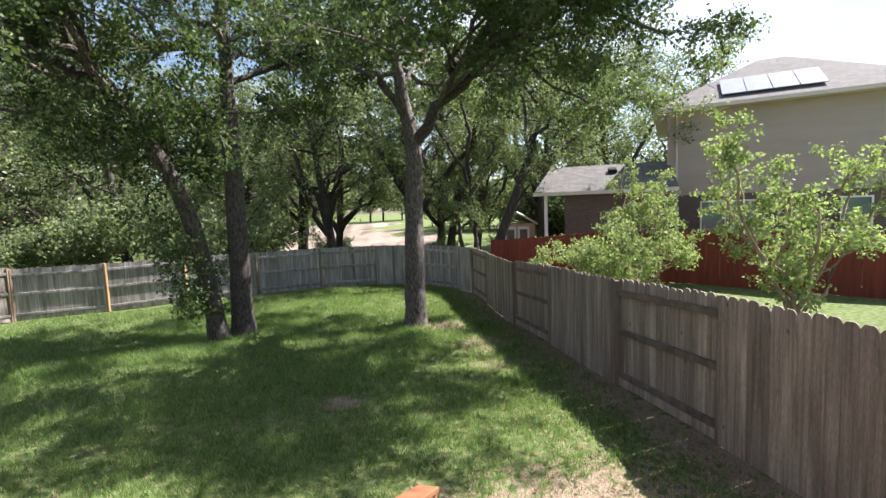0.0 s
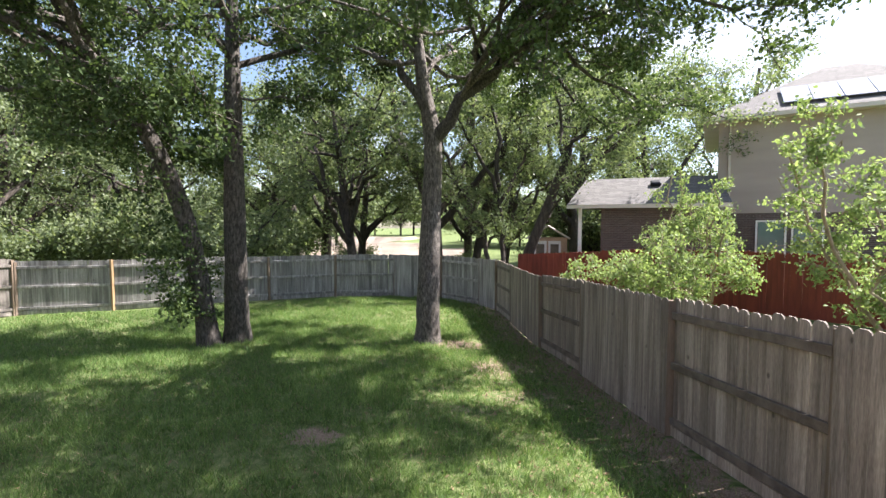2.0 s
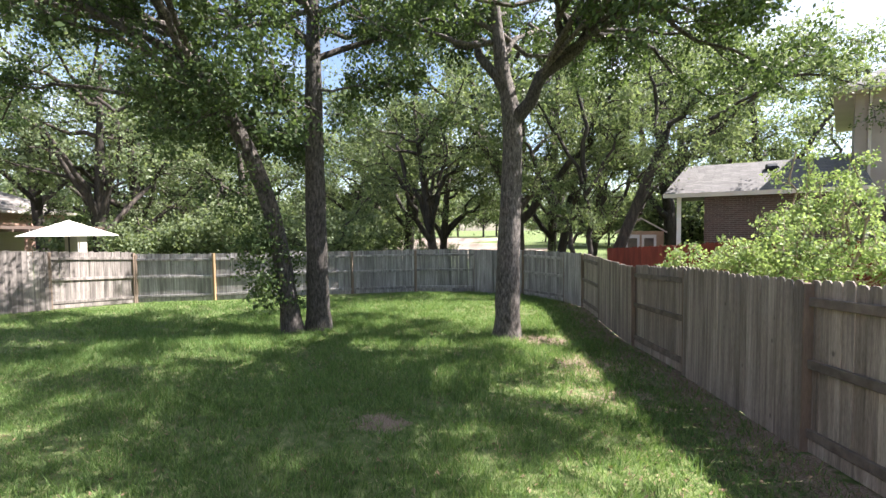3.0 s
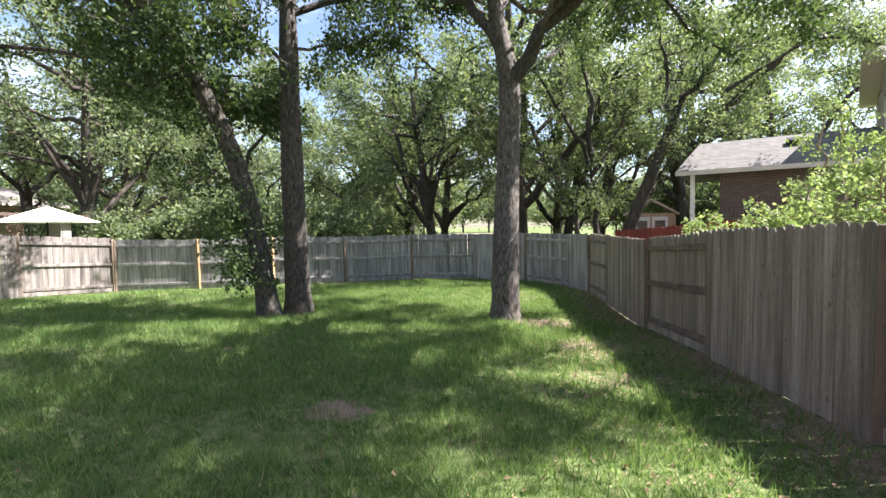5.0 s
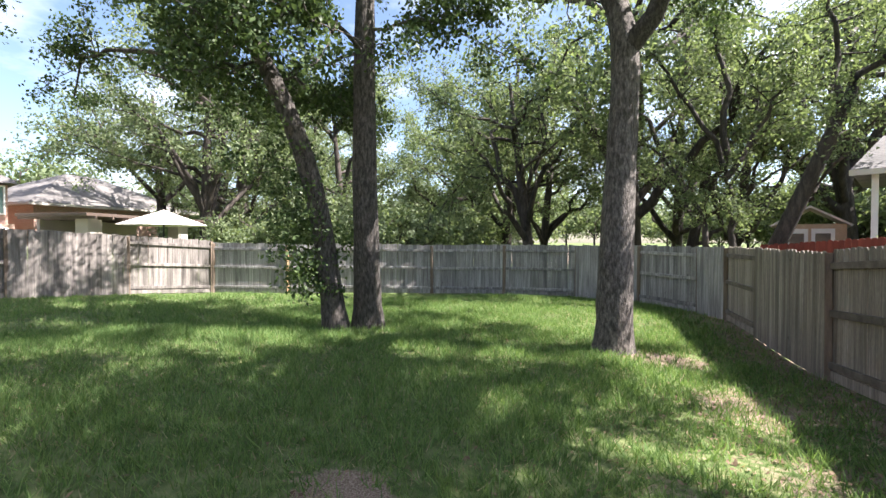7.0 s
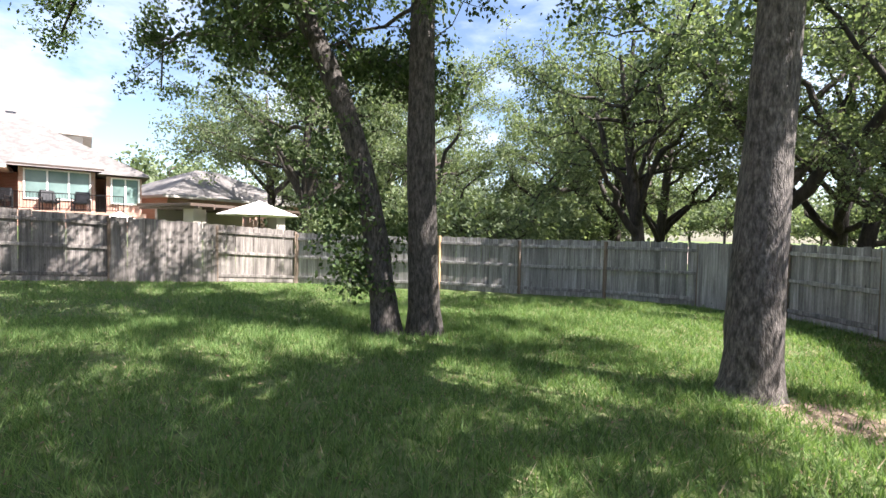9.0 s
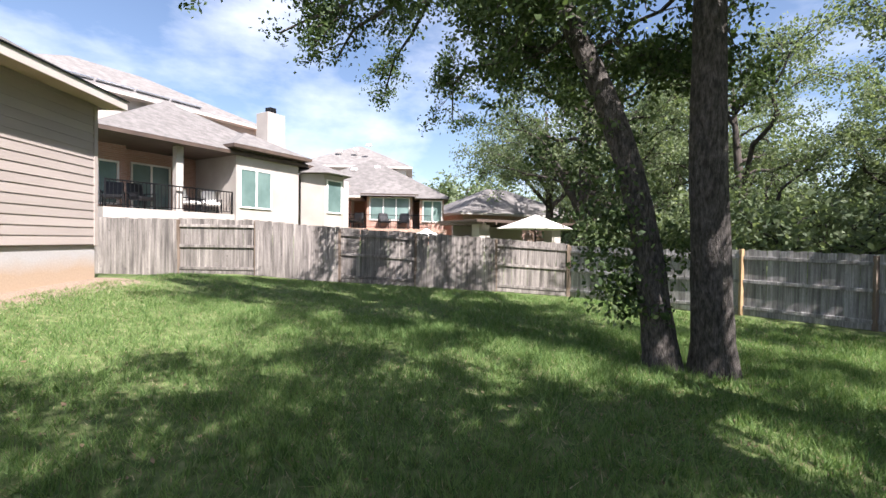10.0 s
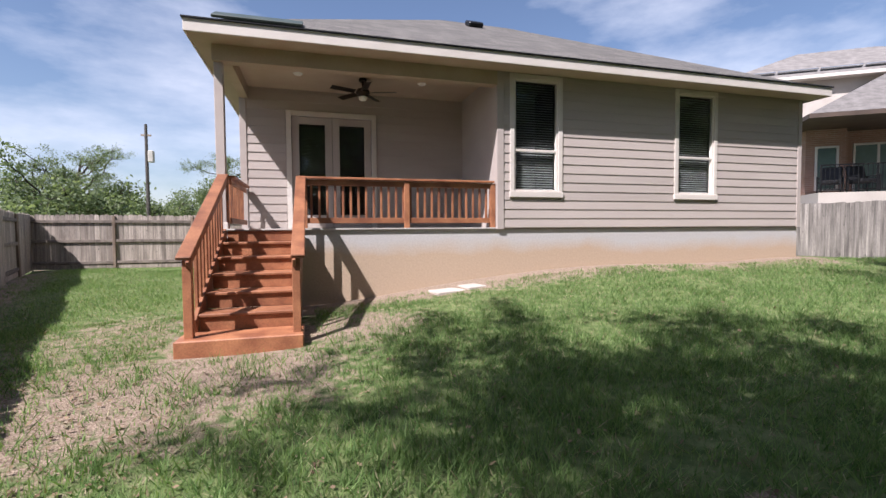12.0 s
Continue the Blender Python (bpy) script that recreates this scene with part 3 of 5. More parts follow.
def house_window(name, x0, x1, z0, z1, y, label):
    """A single-hung window: trim boards, frame, two sashes, panes, a lowered blind coloured dim and a room painted
    near-black behind.
    """
    w = thing(name, label, "window", kind="structure")
    t = 0.085
    for n_, lo, hi in (("trim_board", (x0, y + 0.002, z0), (x0 + t, y + 0.035, z1)), ("trim_board", (x1 - t, y + 0.002, z0), (x1, y + 0.035, z1)),
                       ("trim_board", (x0 + t, y + 0.002, z1 - t), (x1 - t, y + 0.037, z1)), ("window_sill", (x0 - 0.01, y + 0.002, z0 - 0.02), (x1 + 0.01, y + 0.05, z0 + t))):
        part(n_, box(lo, hi, None, 0.004), TRIM, w)
    a, b, c, d = x0 + t, x1 - t, z0 + t, z1 - t
    mid = c + (d - c) * 0.37
    fr = 0.035
    for lo, hi in (((a, y - 0.06, c), (a + fr, y + 0.012, d)), ((b - fr, y - 0.06, c), (b, y + 0.012, d)), ((a + fr, y - 0.06, d - fr), (b - fr, y + 0.012, d)), ((a + fr, y - 0.06, c), (b - fr, y + 0.012, c + fr))):
        part("window_frame", box(lo, hi, None, 0.003), TRIM, w)
    part("meeting_rail", box((a + fr, y - 0.05, mid - 0.022), (b - fr, y + 0.006, mid + 0.022), None, 0.003), TRIM, w)
    for lo, hi, dy in ((c + fr, mid - 0.022, -0.028), (mid + 0.022, d - fr, -0.015)):
        p = part("pane", box((a + fr, y + dy - 0.002, lo), (b - fr, y + dy + 0.002, hi)), GLASS, w)
        p.visible_shadow = False
    bm = bmesh.new()
    z = c + 0.06
    while z < d - 0.05:
        block(bm, (a + 0.04, -0.02, -0.001), (b - 0.04, 0.02, 0.001), Matrix.Translation((0, y - 0.11, z)) @ pose(0, 0, 0, -38))
        z += 0.045
    part("blind", bm, BLIND, w, "lowered slatted blind in a dimmed dark grey")
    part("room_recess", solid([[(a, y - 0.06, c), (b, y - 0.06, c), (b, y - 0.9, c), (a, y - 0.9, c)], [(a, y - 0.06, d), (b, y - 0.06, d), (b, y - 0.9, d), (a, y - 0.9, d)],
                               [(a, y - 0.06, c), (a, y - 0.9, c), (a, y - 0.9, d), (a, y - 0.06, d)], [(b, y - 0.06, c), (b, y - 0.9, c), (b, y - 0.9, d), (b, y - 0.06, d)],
                               [(a, y - 0.9, c), (b, y - 0.9, c), (b, y - 0.9, d), (a, y - 0.9, d)]]), ROOM_UNLIT, w)
    return w


def hip_roof(bm_name, x0, x1, y0, y1, z, pitch, parent, material, thick=0.12):
    """A hip roof over a rectangle, with its ridge along the longer side."""
    w, d = x1 - x0, y1 - y0
    r = min(w, d) / 2
    zt = z + pitch * r
    if w >= d:
        p, q = (x0 + r, (y0 + y1) / 2, zt), (x1 - r, (y0 + y1) / 2, zt)
    else:
        p, q = ((x0 + x1) / 2, y0 + r, zt), ((x0 + x1) / 2, y1 - r, zt)
    a, b, c, e = (x0, y0, z), (x1, y0, z), (x1, y1, z), (x0, y1, z)
    if w >= d:
        fs = [[a, b, q, p], [b, c, q], [c, e, p, q], [e, a, p]]
    else:
        fs = [[a, b, p], [b, c, q, p], [c, e, q], [e, a, p, q]]
    bm = solid(fs + [[a, e, c, b]])
    return part(bm_name, bm, material, parent)


EAVE_Y, EAVE_Z = 0.98, 4.40


def build_house():
    h = thing("house", "single-storey taupe lap-sided house with covered raised porch", "house", kind="structure")
    t = 0.14
    # slab edge
    part("foundation", box((XR - 0.01, -9.0, -0.6), (XL + 0.1, WALL_Y - 0.03, DECK_Z - 0.02), None, 0.01), FOUND, h, "concrete foundation stained by red soil")
    top = 4.27
    wins = [(-5.24, -4.18), (-8.86, -7.79)]
    wz0, wz1 = 2.05, 4.24
    xs = [XR, wins[1][0] + 0.08, wins[1][1] - 0.08, wins[0][0] + 0.08, wins[0][1] - 0.08, XC]
    for i in range(5):
        if i % 2 == 0:
            part("wall", box((xs[i], WALL_Y - t, DECK_Z - 0.02), (xs[i + 1], WALL_Y - 0.002, top)), SIDING, h)
        else:
            part("wall", box((xs[i], WALL_Y - t, DECK_Z - 0.02), (xs[i + 1], WALL_Y - 0.002, wz0 + 0.08)), SIDING, h)
            part("wall", box((xs[i], WALL_Y - t, wz1 - 0.08), (xs[i + 1], WALL_Y - 0.002, top)), SIDING, h)
    part("wall", box((XC - t, BACK_Y, DECK_Z - 0.02), (XC, WALL_Y - t, top)), SIDING, h)
    dx0, dx1, dz = -2.05, -0.27, 3.83
    part("wall", box((XC - t, BACK_Y - t, DECK_Z - 0.02), (dx0 + 0.08, BACK_Y, top)), SIDING, h)
    part("wall", box((dx0 + 0.08, BACK_Y - t, dz - 0.08), (dx1 - 0.08, BACK_Y, top)), SIDING, h)
    part("wall", box((dx1 - 0.08, BACK_Y - t, DECK_Z - 0.02), (XL, BACK_Y, top)), SIDING, h)
    part("wall", box((XL - t, -9.0, DECK_Z - 0.02), (XL, BACK_Y - t, top)), SIDING, h)
    part("wall", box((XR, -9.0, DECK_Z - 0.02), (XR + t, WALL_Y - t, top)), SIDING, h)
    part("wall", box((XR + t, -9.0, DECK_Z - 0.02), (XL - t, -9.0 + t, top)), SIDING, h)
    holes = [(a, b, wz0 - 0.02, wz1) for a, b in wins]
    lap_boards(h, XR + 0.09, XC - 0.12, WALL_Y, DECK_Z, top, holes)
    lap_boards(h, XC + 0.004, XL - 0.1, BACK_Y, DECK_Z, top, [(dx0 - 0.01, dx1 + 0.01, DECK_Z - 1, dz)])
    lap_boards(h, -9.0, BACK_Y - 0.1, XL, DECK_Z, top, [], 1, "y")
    part("corner_board", box((XC - 0.11, WALL_Y, DECK_Z - 0.03), (XC + 0.02, WALL_Y + 0.028, top), None, 0.004), SIDING, h)
    part("corner_board", box((XC, BACK_Y + 0.03, DECK_Z), (XC + 0.02, WALL_Y - 0.001, top)), SIDING, h)
    part("corner_board", box((XR - 0.02, WALL_Y, DECK_Z - 0.03), (XR + 0.085, WALL_Y + 0.028, top), None, 0.004), SIDING, h)
    part("corner_board", box((XL - 0.095, BACK_Y, DECK_Z), (XL + 0.028, BACK_Y + 0.028, top), None, 0.004), SIDING, h)
    # roof with its eaves
    ex0, ex1, ey0 = XR - 0.2, XL + 0.37, -9.4
    hip_roof("roof", ex0, ex1, ey0, EAVE_Y, EAVE_Z, 0.55, h, SHINGLE)
    for lo, hi in (((ex0 - 0.02, EAVE_Y, EAVE_Z - 0.17), (ex1 + 0.02, EAVE_Y + 0.03, EAVE_Z + 0.005)), ((ex0 - 0.02, ey0, EAVE_Z - 0.17), (ex0, EAVE_Y, EAVE_Z + 0.005)), ((ex1, ey0, EAVE_Z - 0.17), (ex1 + 0.02, EAVE_Y, EAVE_Z + 0.005))):
        part("fascia", box(lo, hi, None, 0.004), TRIM, h, "pale painted fascia board")
    part("drip_edge", box((ex0 - 0.04, EAVE_Y - 0.05, EAVE_Z + 0.006), (ex1 + 0.04, EAVE_Y + 0.055, EAVE_Z + 0.026)), BLACK, h)
    part("soffit", box((ex0, WALL_Y + 0.03, top - 0.02), (ex1, EAVE_Y - 0.001, top)), SOFFIT, h)
    part("soffit", box((XL + 0.03, ey0, top - 0.02), (ex1 - 0.002, WALL_Y + 0.03, top)), SOFFIT, h)
    part("porch_ceiling", box((XC, BACK_Y, top - 0.03), (XL - 0.1, WALL_Y - 0.16, top - 0.005)), SOFFIT, h)
    part("beam", box((XC, WALL_Y - 0.16, top - 0.26), (XL + 0.12, WALL_Y + 0.028, top - 0.005), None, 0.005), SOFFIT, h)
    part("beam", box((XL - 0.14, BACK_Y + 0.03, top - 0.26), (XL + 0.02, WALL_Y - 0.162, top - 0.005), None, 0.005), SOFFIT, h)
    part("column", box((XL - 0.02, WALL_Y - 0.17, DECK_Z), (XL + 0.11, WALL_Y - 0.04, top - 0.26), None, 0.006), SIDING, h)
    part("column_base", box((XL - 0.04, WALL_Y - 0.19, DECK_Z), (XL + 0.12, WALL_Y - 0.02, DECK_Z + 0.1), None, 0.006), TRIM, h)
    part("porch_floor", box((XC, BACK_Y, DECK_Z - 0.019), (XL + 0.12, WALL_Y + 0.01, DECK_Z + 0.004)), CONC, h)
    bm = box((-0.65, -0.2, 0.01), (0.65, 0.2, 0.06), pose(0.0, 0.45, 4.69, -28.8), 0.01)
    part("roof_patch", bm, mat("dark_green_flashing", (0.03, 0.045, 0.04), (0.045, 0.06, 0.05), 3, 40, rough=0.5), h, "dark green metal flashing sheet")
    for x, y in ((-4.9, -3.3),):
        z = EAVE_Z + 0.55 * (EAVE_Y - y)
        part("roof_vent", box((-0.2, -0.2, 0), (0.2, 0.2, 0.13), pose(x, y, z, -28), 0.03), BLACK, h, "low dark roof vent")
    for i, (a, b) in enumerate(wins):
        house_window("window_%d" % (i + 1), a, b, wz0, wz1, WALL_Y, "single-hung window with cream trim and lowered blinds")
    # double patio door
    d = thing("door_1", "closed double glazed patio door with blinds", "door", kind="structure")
    y = BACK_Y
    for lo, hi in (((dx0, y + 0.002, DECK_Z + 0.004), (dx0 + 0.1, y + 0.04, dz)), ((dx1 - 0.1, y + 0.002, DECK_Z + 0.004), (dx1, y + 0.04, dz)), ((dx0 + 0.1, y + 0.002, dz - 0.1), (dx1 - 0.1, y + 0.042, dz))):
        part("door_casing", box(lo, hi, None, 0.004), TRIM, d)
    mid = (dx0 + dx1) / 2
    for a, b, s in ((dx0 + 0.105, mid - 0.004, 1), (mid + 0.004, dx1 - 0.105, -1)):
        leaf = thing("door_leaf", "", "")
        leaf.parent = d
        st = 0.14
        c, e = DECK_Z + 0.02, dz - 0.105
        for lo, hi in (((a, y - 0.05, c), (a + st, y - 0.005, e)), ((b - st, y - 0.05, c), (b, y - 0.005, e)), ((a + st, y - 0.05, e - st), (b - st, y - 0.005, e)), ((a + st, y - 0.05, c), (b - st, y - 0.005, c + 0.26))):
            part("stile", box(lo, hi, None, 0.004), SIDING, leaf)
        p = part("pane", box((a + st, y - 0.03, c + 0.26), (b - st, y - 0.026, e - st)), GLASS, leaf)
        p.visible_shadow = False
        bm = bmesh.new()
        z = c + 0.3
        while z < e - st - 0.03:
            block(bm, (a + st + 0.01, -0.012, -0.001), (b - st - 0.01, 0.012, 0.001), Matrix.Translation((0, y - 0.075, z)) @ pose(0, 0, 0, -30))
            z += 0.028
        # slats share the near-black of the unlit room
        part("blind", bm, ROOM_UNLIT, leaf)
        hx = b - 0.07 if s > 0 else a + 0.07
        part("door_handle", beam((hx, y + 0.04, DECK_Z + 0.98), (hx - s * 0.11, y + 0.045, DECK_Z + 0.98), 0.02, 0.025), BRONZE, leaf)
    # solid near-black block in place of the room's shade
    part("room_recess", box((dx0 + 0.1, y - 0.9, DECK_Z), (dx1 - 0.1, y - 0.12, dz - 0.1)), ROOM_UNLIT, d)
    return h


def railing_run(parent, a, b, top_h, low_h, spacing, skip=0.0):
    """Balusters between a low rail and a top rail with a flat cap; a and b are points at floor height."""
    a, b = Vector(a), Vector(b)
    up = Vector((0, 0, 1))
    part("rail_cap", beam(a + up * top_h, b + up * top_h, 0.14, 0.036, 0.006), DECK, parent)
    part("top_rail", beam(a + up * (top_h - 0.075), b + up * (top_h - 0.075), 0.036, 0.09, 0.005), DECK, parent)
    part("bottom_rail", beam(a + up * low_h, b + up * low_h, 0.036, 0.09, 0.005), DECK, parent)
    n = int((b - a).length / spacing)
    hgt = top_h - 0.06 - low_h + 0.04
    me = box_mesh("baluster", (-0.018, -0.018, 0), (0.018, 0.018, hgt), DECK, 0.003)
    for i in range(1, n):
        p = a.lerp(b, i / n) + up * (low_h - 0.03)
        off = 0.036 * Vector((-(b - a).y, (b - a).x, 0)).normalized()
        piece("baluster", me, parent, Matrix.Translation(p + off))


def build_deck():
    r = thing("porch_railing", "red-stained cedar porch railing with square balusters", "railing", kind="structure")
    y = WALL_Y - 0.09
    railing_run(r, (-0.6, y, DECK_Z), (XC + 0.05, y, DECK_Z), 0.82, 0.13, 0.125)
    for x in (-0.62, XC + 0.07, -2.3):
        part("post", box((x - 0.045, y - 0.045, DECK_Z), (x + 0.045, y + 0.045, DECK_Z + 0.79), None, 0.005), DECK, r)
    railing_run(r, (XL - 0.06, y - 0.1, DECK_Z), (XL - 0.06, BACK_Y + 0.06, DECK_Z), 0.82, 0.13, 0.17)
    s = thing("porch_steps", "red-stained wooden porch steps with sloping handrails", "stairs", kind="structure")
    y0, x0, x1, n = WALL_Y - 0.02, -0.52, 0.52, 6
    base_z = lz(0, 2.8)
    rise = (DECK_Z - (base_z + 0.17)) / n
    run = 0.385
    yf = y0 + run * (n - 1)
    part("landing_board", box((x0 - 0.1, yf - 0.08, base_z - 0.2), (x1 + 0.15, yf + 0.5, base_z + 0.17), None, 0.012), DECK, s, "wide weathered bottom step")
    for i in range(n):
        zt = base_z + 0.17 + rise * (i + 1)
        yy = yf - run * i
        part("riser", box((x0, yy - 0.02, zt - rise), (x1, yy, zt - 0.036), None, 0.003), DECK, s)
        if i < n - 1:
            for k in range(2):
                part("tread", box((x0 - 0.02, yy - run + k * (run + 0.03) / 2 + 0.004, zt - 0.036), (x1 + 0.02, yy - run + (k + 1) * (run + 0.03) / 2, zt), None, 0.007), DECK, s)
    for x in (x0 - 0.03, x1 + 0.03):
        a, b = Vector((x, yf + 0.06, base_z + 0.2)), Vector((x, y0, DECK_Z - 0.12))
        part("stringer", beam(a, b, 0.045, 0.28, 0.006), DECK, s)
        ta, tb = Vector((x, yf + 0.42, 1.16)), Vector((x, y0 - 0.05, 2.31))
        out = 0.02 if x > 0 else -0.02
        part("handrail", beam(ta + Vector((out, 0, 0)), tb + Vector((out, 0, 0)), 0.15, 0.04, 0.007), DECK, s)
        part("handrail_side", beam(ta - Vector((out, 0, 0.075)), tb - Vector((out, 0, 0.075)), 0.036, 0.09, 0.005), DECK, s)
        part("newel_post", box((x - 0.045, yf + 0.29, base_z + 0.16), (x + 0.045, yf + 0.38, 1.14), None, 0.006), DECK, s)
        part("newel_post", box((x - 0.045, y0 - 0.13, DECK_Z), (x + 0.045, y0 - 0.04, 2.27), None, 0.006), DECK, s)
        for k in range(1, 11):
            p, q = a.lerp(b, k / 11), ta.lerp(tb, k / 11)
            part("baluster", box((x - 0.018 + out, p.y - 0.034, p.z - 0.06), (x + 0.018 + out, p.y + 0.034, q.z - 0.05), None, 0.003), DECK, s)
    # porch fan and lamps
    f = thing("ceiling_fan", "dark bronze five-bladed ceiling fan with light", "ceiling fan", pose(-1.68, -0.45, 4.24))
    bm = bmesh.new()
    for r0, r1, za, zb in ((0.07, 0.07, 0.0, -0.05), (0.016, 0.016, -0.05, -0.2), (0.11, 0.13, -0.2, -0.26), (0.13, 0.08, -0.26, -0.33)):
        bmesh.ops.create_cone(bm, cap_ends=True, segments=20, radius1=r1, radius2=r0, depth=za - zb, matrix=Matrix.Translation((0, 0, (za + zb) / 2)))
    part("motor", bm, BRONZE, f)
    bm = bmesh.new()
    bmesh.ops.create_uvsphere(bm, u_segments=16, v_segments=8, radius=0.08, matrix=Matrix.Translation((0, 0, -0.35)) @ Matrix.Diagonal((1, 1, 0.7, 1)))
    part("light_bowl", bm, PALE, f, "frosted glass light bowl")
    for i in range(5):
        m = pose(0, 0, -0.25, 0, 0, 72 * i + 20) @ pose(0, 0, 0, 12)
        part("blade", box((0.16, -0.065, -0.004), (0.62, 0.065, 0.004), m, 0.003), BRONZE, f)
    for x, y in ((-0.54, -0.45), (-2.8, -0.45)):
        l = thing("recessed_light", "small white recessed porch light", "light", pose(x, y, 4.24), "porch lights")
        bm = bmesh.new()
        bmesh.ops.create_cone(bm, cap_ends=True, segments=20, radius1=0.06, radius2=0.085, depth=0.025, matrix=Matrix.Translation((0, 0, -0.0125)))
        part("lens", bm, PALE, l)
    for x, y, w in ((-2.8, 1.15, 0.5), (-3.25, 1.08, 0.34)):
        o = part("paving_slab", box((-w / 2, -0.19, -0.06), (w / 2, 0.19, 0.018), pose(x, y, lz(x, y), 0, 2, 12), 0.012), STONE)
        tagged(o, "pale broken concrete paving slab lying in the grass", "paving slab", "loose slabs")


# ---- trees ----
def tube_arrays(pts, radii, sides):
    pts = np.asarray(pts, float)
    n = len(pts)
    d = np.gradient(pts, axis=0)
    d /= np.linalg.norm(d, axis=1)[:, None] + 1e-9
    ref = np.where(np.abs(d[:, 2:3]) > 0.9, [[1.0, 0, 0]], [[0, 0, 1.0]])
    s = np.cross(d, ref)
    s /= np.linalg.norm(s, axis=1)[:, None]
    t = np.cross(d, s)
    a = np.linspace(0, 2 * np.pi, sides, endpoint=False)
    ring = s[:, None, :] * np.cos(a)[None, :, None] + t[:, None, :] * np.sin(a)[None, :, None]
    v = pts[:, None, :] + ring * np.asarray(radii)[:, None, None]
    i = np.arange(n * sides).reshape(n, sides)
    j = np.roll(i, -1, axis=1)
    f = np.stack([i[:-1], j[:-1], j[1:], i[1:]], -1).reshape(-1, 4)
    return v.reshape(-1, 3), f


def join_tubes(tubes):
    vs, fs, k = [], [], 0
    for v, f in tubes:
        vs.append(v)
        fs.append(f + k)
        k += len(v)
    return np.concatenate(vs), np.concatenate(fs)


def limb_curve(rng, a, b, sag, wob, n=9):
    """Points from a to b that arch by sag and wander."""
    a, b = np.asarray(a, float), np.asarray(b, float)
    t = np.linspace(0, 1, n)[:, None]
    p = a + (b - a) * t
    p[:, 2] += sag * np.sin(np.pi * t[:, 0])
    w = np.cumsum(rng.normal(0, wob, (n, 3)), axis=0)
    w -= w[0] + (w[-1] - w[0]) * t
    return p + w


def leaves(rng, centres, radius, count, size, flat=0.6, droop=0.3):
    """Leaf blades, a folded diamond each, scattered round the twig ends."""
    c = np.repeat(np.asarray(centres), count, axis=0)
    n = len(c)
    p = c + rng.normal(0, 1, (n, 3)) * np.array([radius, radius, radius * flat]) * 0.55
    a = rng.normal(0, 1, (n, 3))
    a[:, 2] -= droop
    a /= np.linalg.norm(a, axis=1)[:, None]
    b = np.cross(a, rng.normal(0, 1, (n, 3)))
    b /= np.linalg.norm(b, axis=1)[:, None] + 1e-9
    s = size * rng.uniform(0.6, 1.35, n)[:, None]
    v = np.stack([p, p + a * s * 0.5 + b * s * 0.3, p + a * s, p + a * s * 0.5 - b * s * 0.3], 1).reshape(-1, 3)
    return v, np.arange(4 * n).reshape(n, 4)


def grow(rng, tips_from, limbs, subs, sub_len, twigs, twig_len, up=0.25):
    """Side branches and twigs along limbs (points, radii). Gives tubes and twig ends."""
    tubes, ends = [], []
    for pts, rad in limbs:
        n = len(pts)
        for k in range(subs):
            t = rng.uniform(tips_from, 1.0)
            i = min(int(t * (n - 1)), n - 2)
            base = pts[i] + (pts[i + 1] - pts[i]) * rng.random()
            d = pts[min(i + 1, n - 1)] - pts[max(i - 1, 0)]
            d = d / (np.linalg.norm(d) + 1e-9) * 0.7 + rng.normal(0, 0.75, 3)
            d[2] = d[2] * 0.6 + up
            d /= np.linalg.norm(d)
            ln = sub_len * rng.uniform(0.5, 1.15)
            sp = limb_curve(rng, base, base + d * ln, -0.06 * ln, 0.05 * ln, 6)
            r0 = max(0.012, rad[i] * 0.42)
            tubes.append(tube_arrays(sp, np.linspace(r0, 0.007, 6), 5))
            for q in range(twigs):
                j = rng.integers(2, 6)
                d2 = d * 0.5 + rng.normal(0, 0.7, 3)
                d2[2] -= 0.1
                d2 /= np.linalg.norm(d2)
                e = sp[j] + d2 * twig_len * rng.uniform(0.4, 1.1)
                tubes.append(tube_arrays(np.stack([sp[j], (sp[j] + e) / 2 + rng.normal(0, 0.04, 3), e]), [0.009, 0.006, 0.003], 4))
                ends.append(e)
                ends.append((sp[j] + e) / 2)
    return tubes, ends


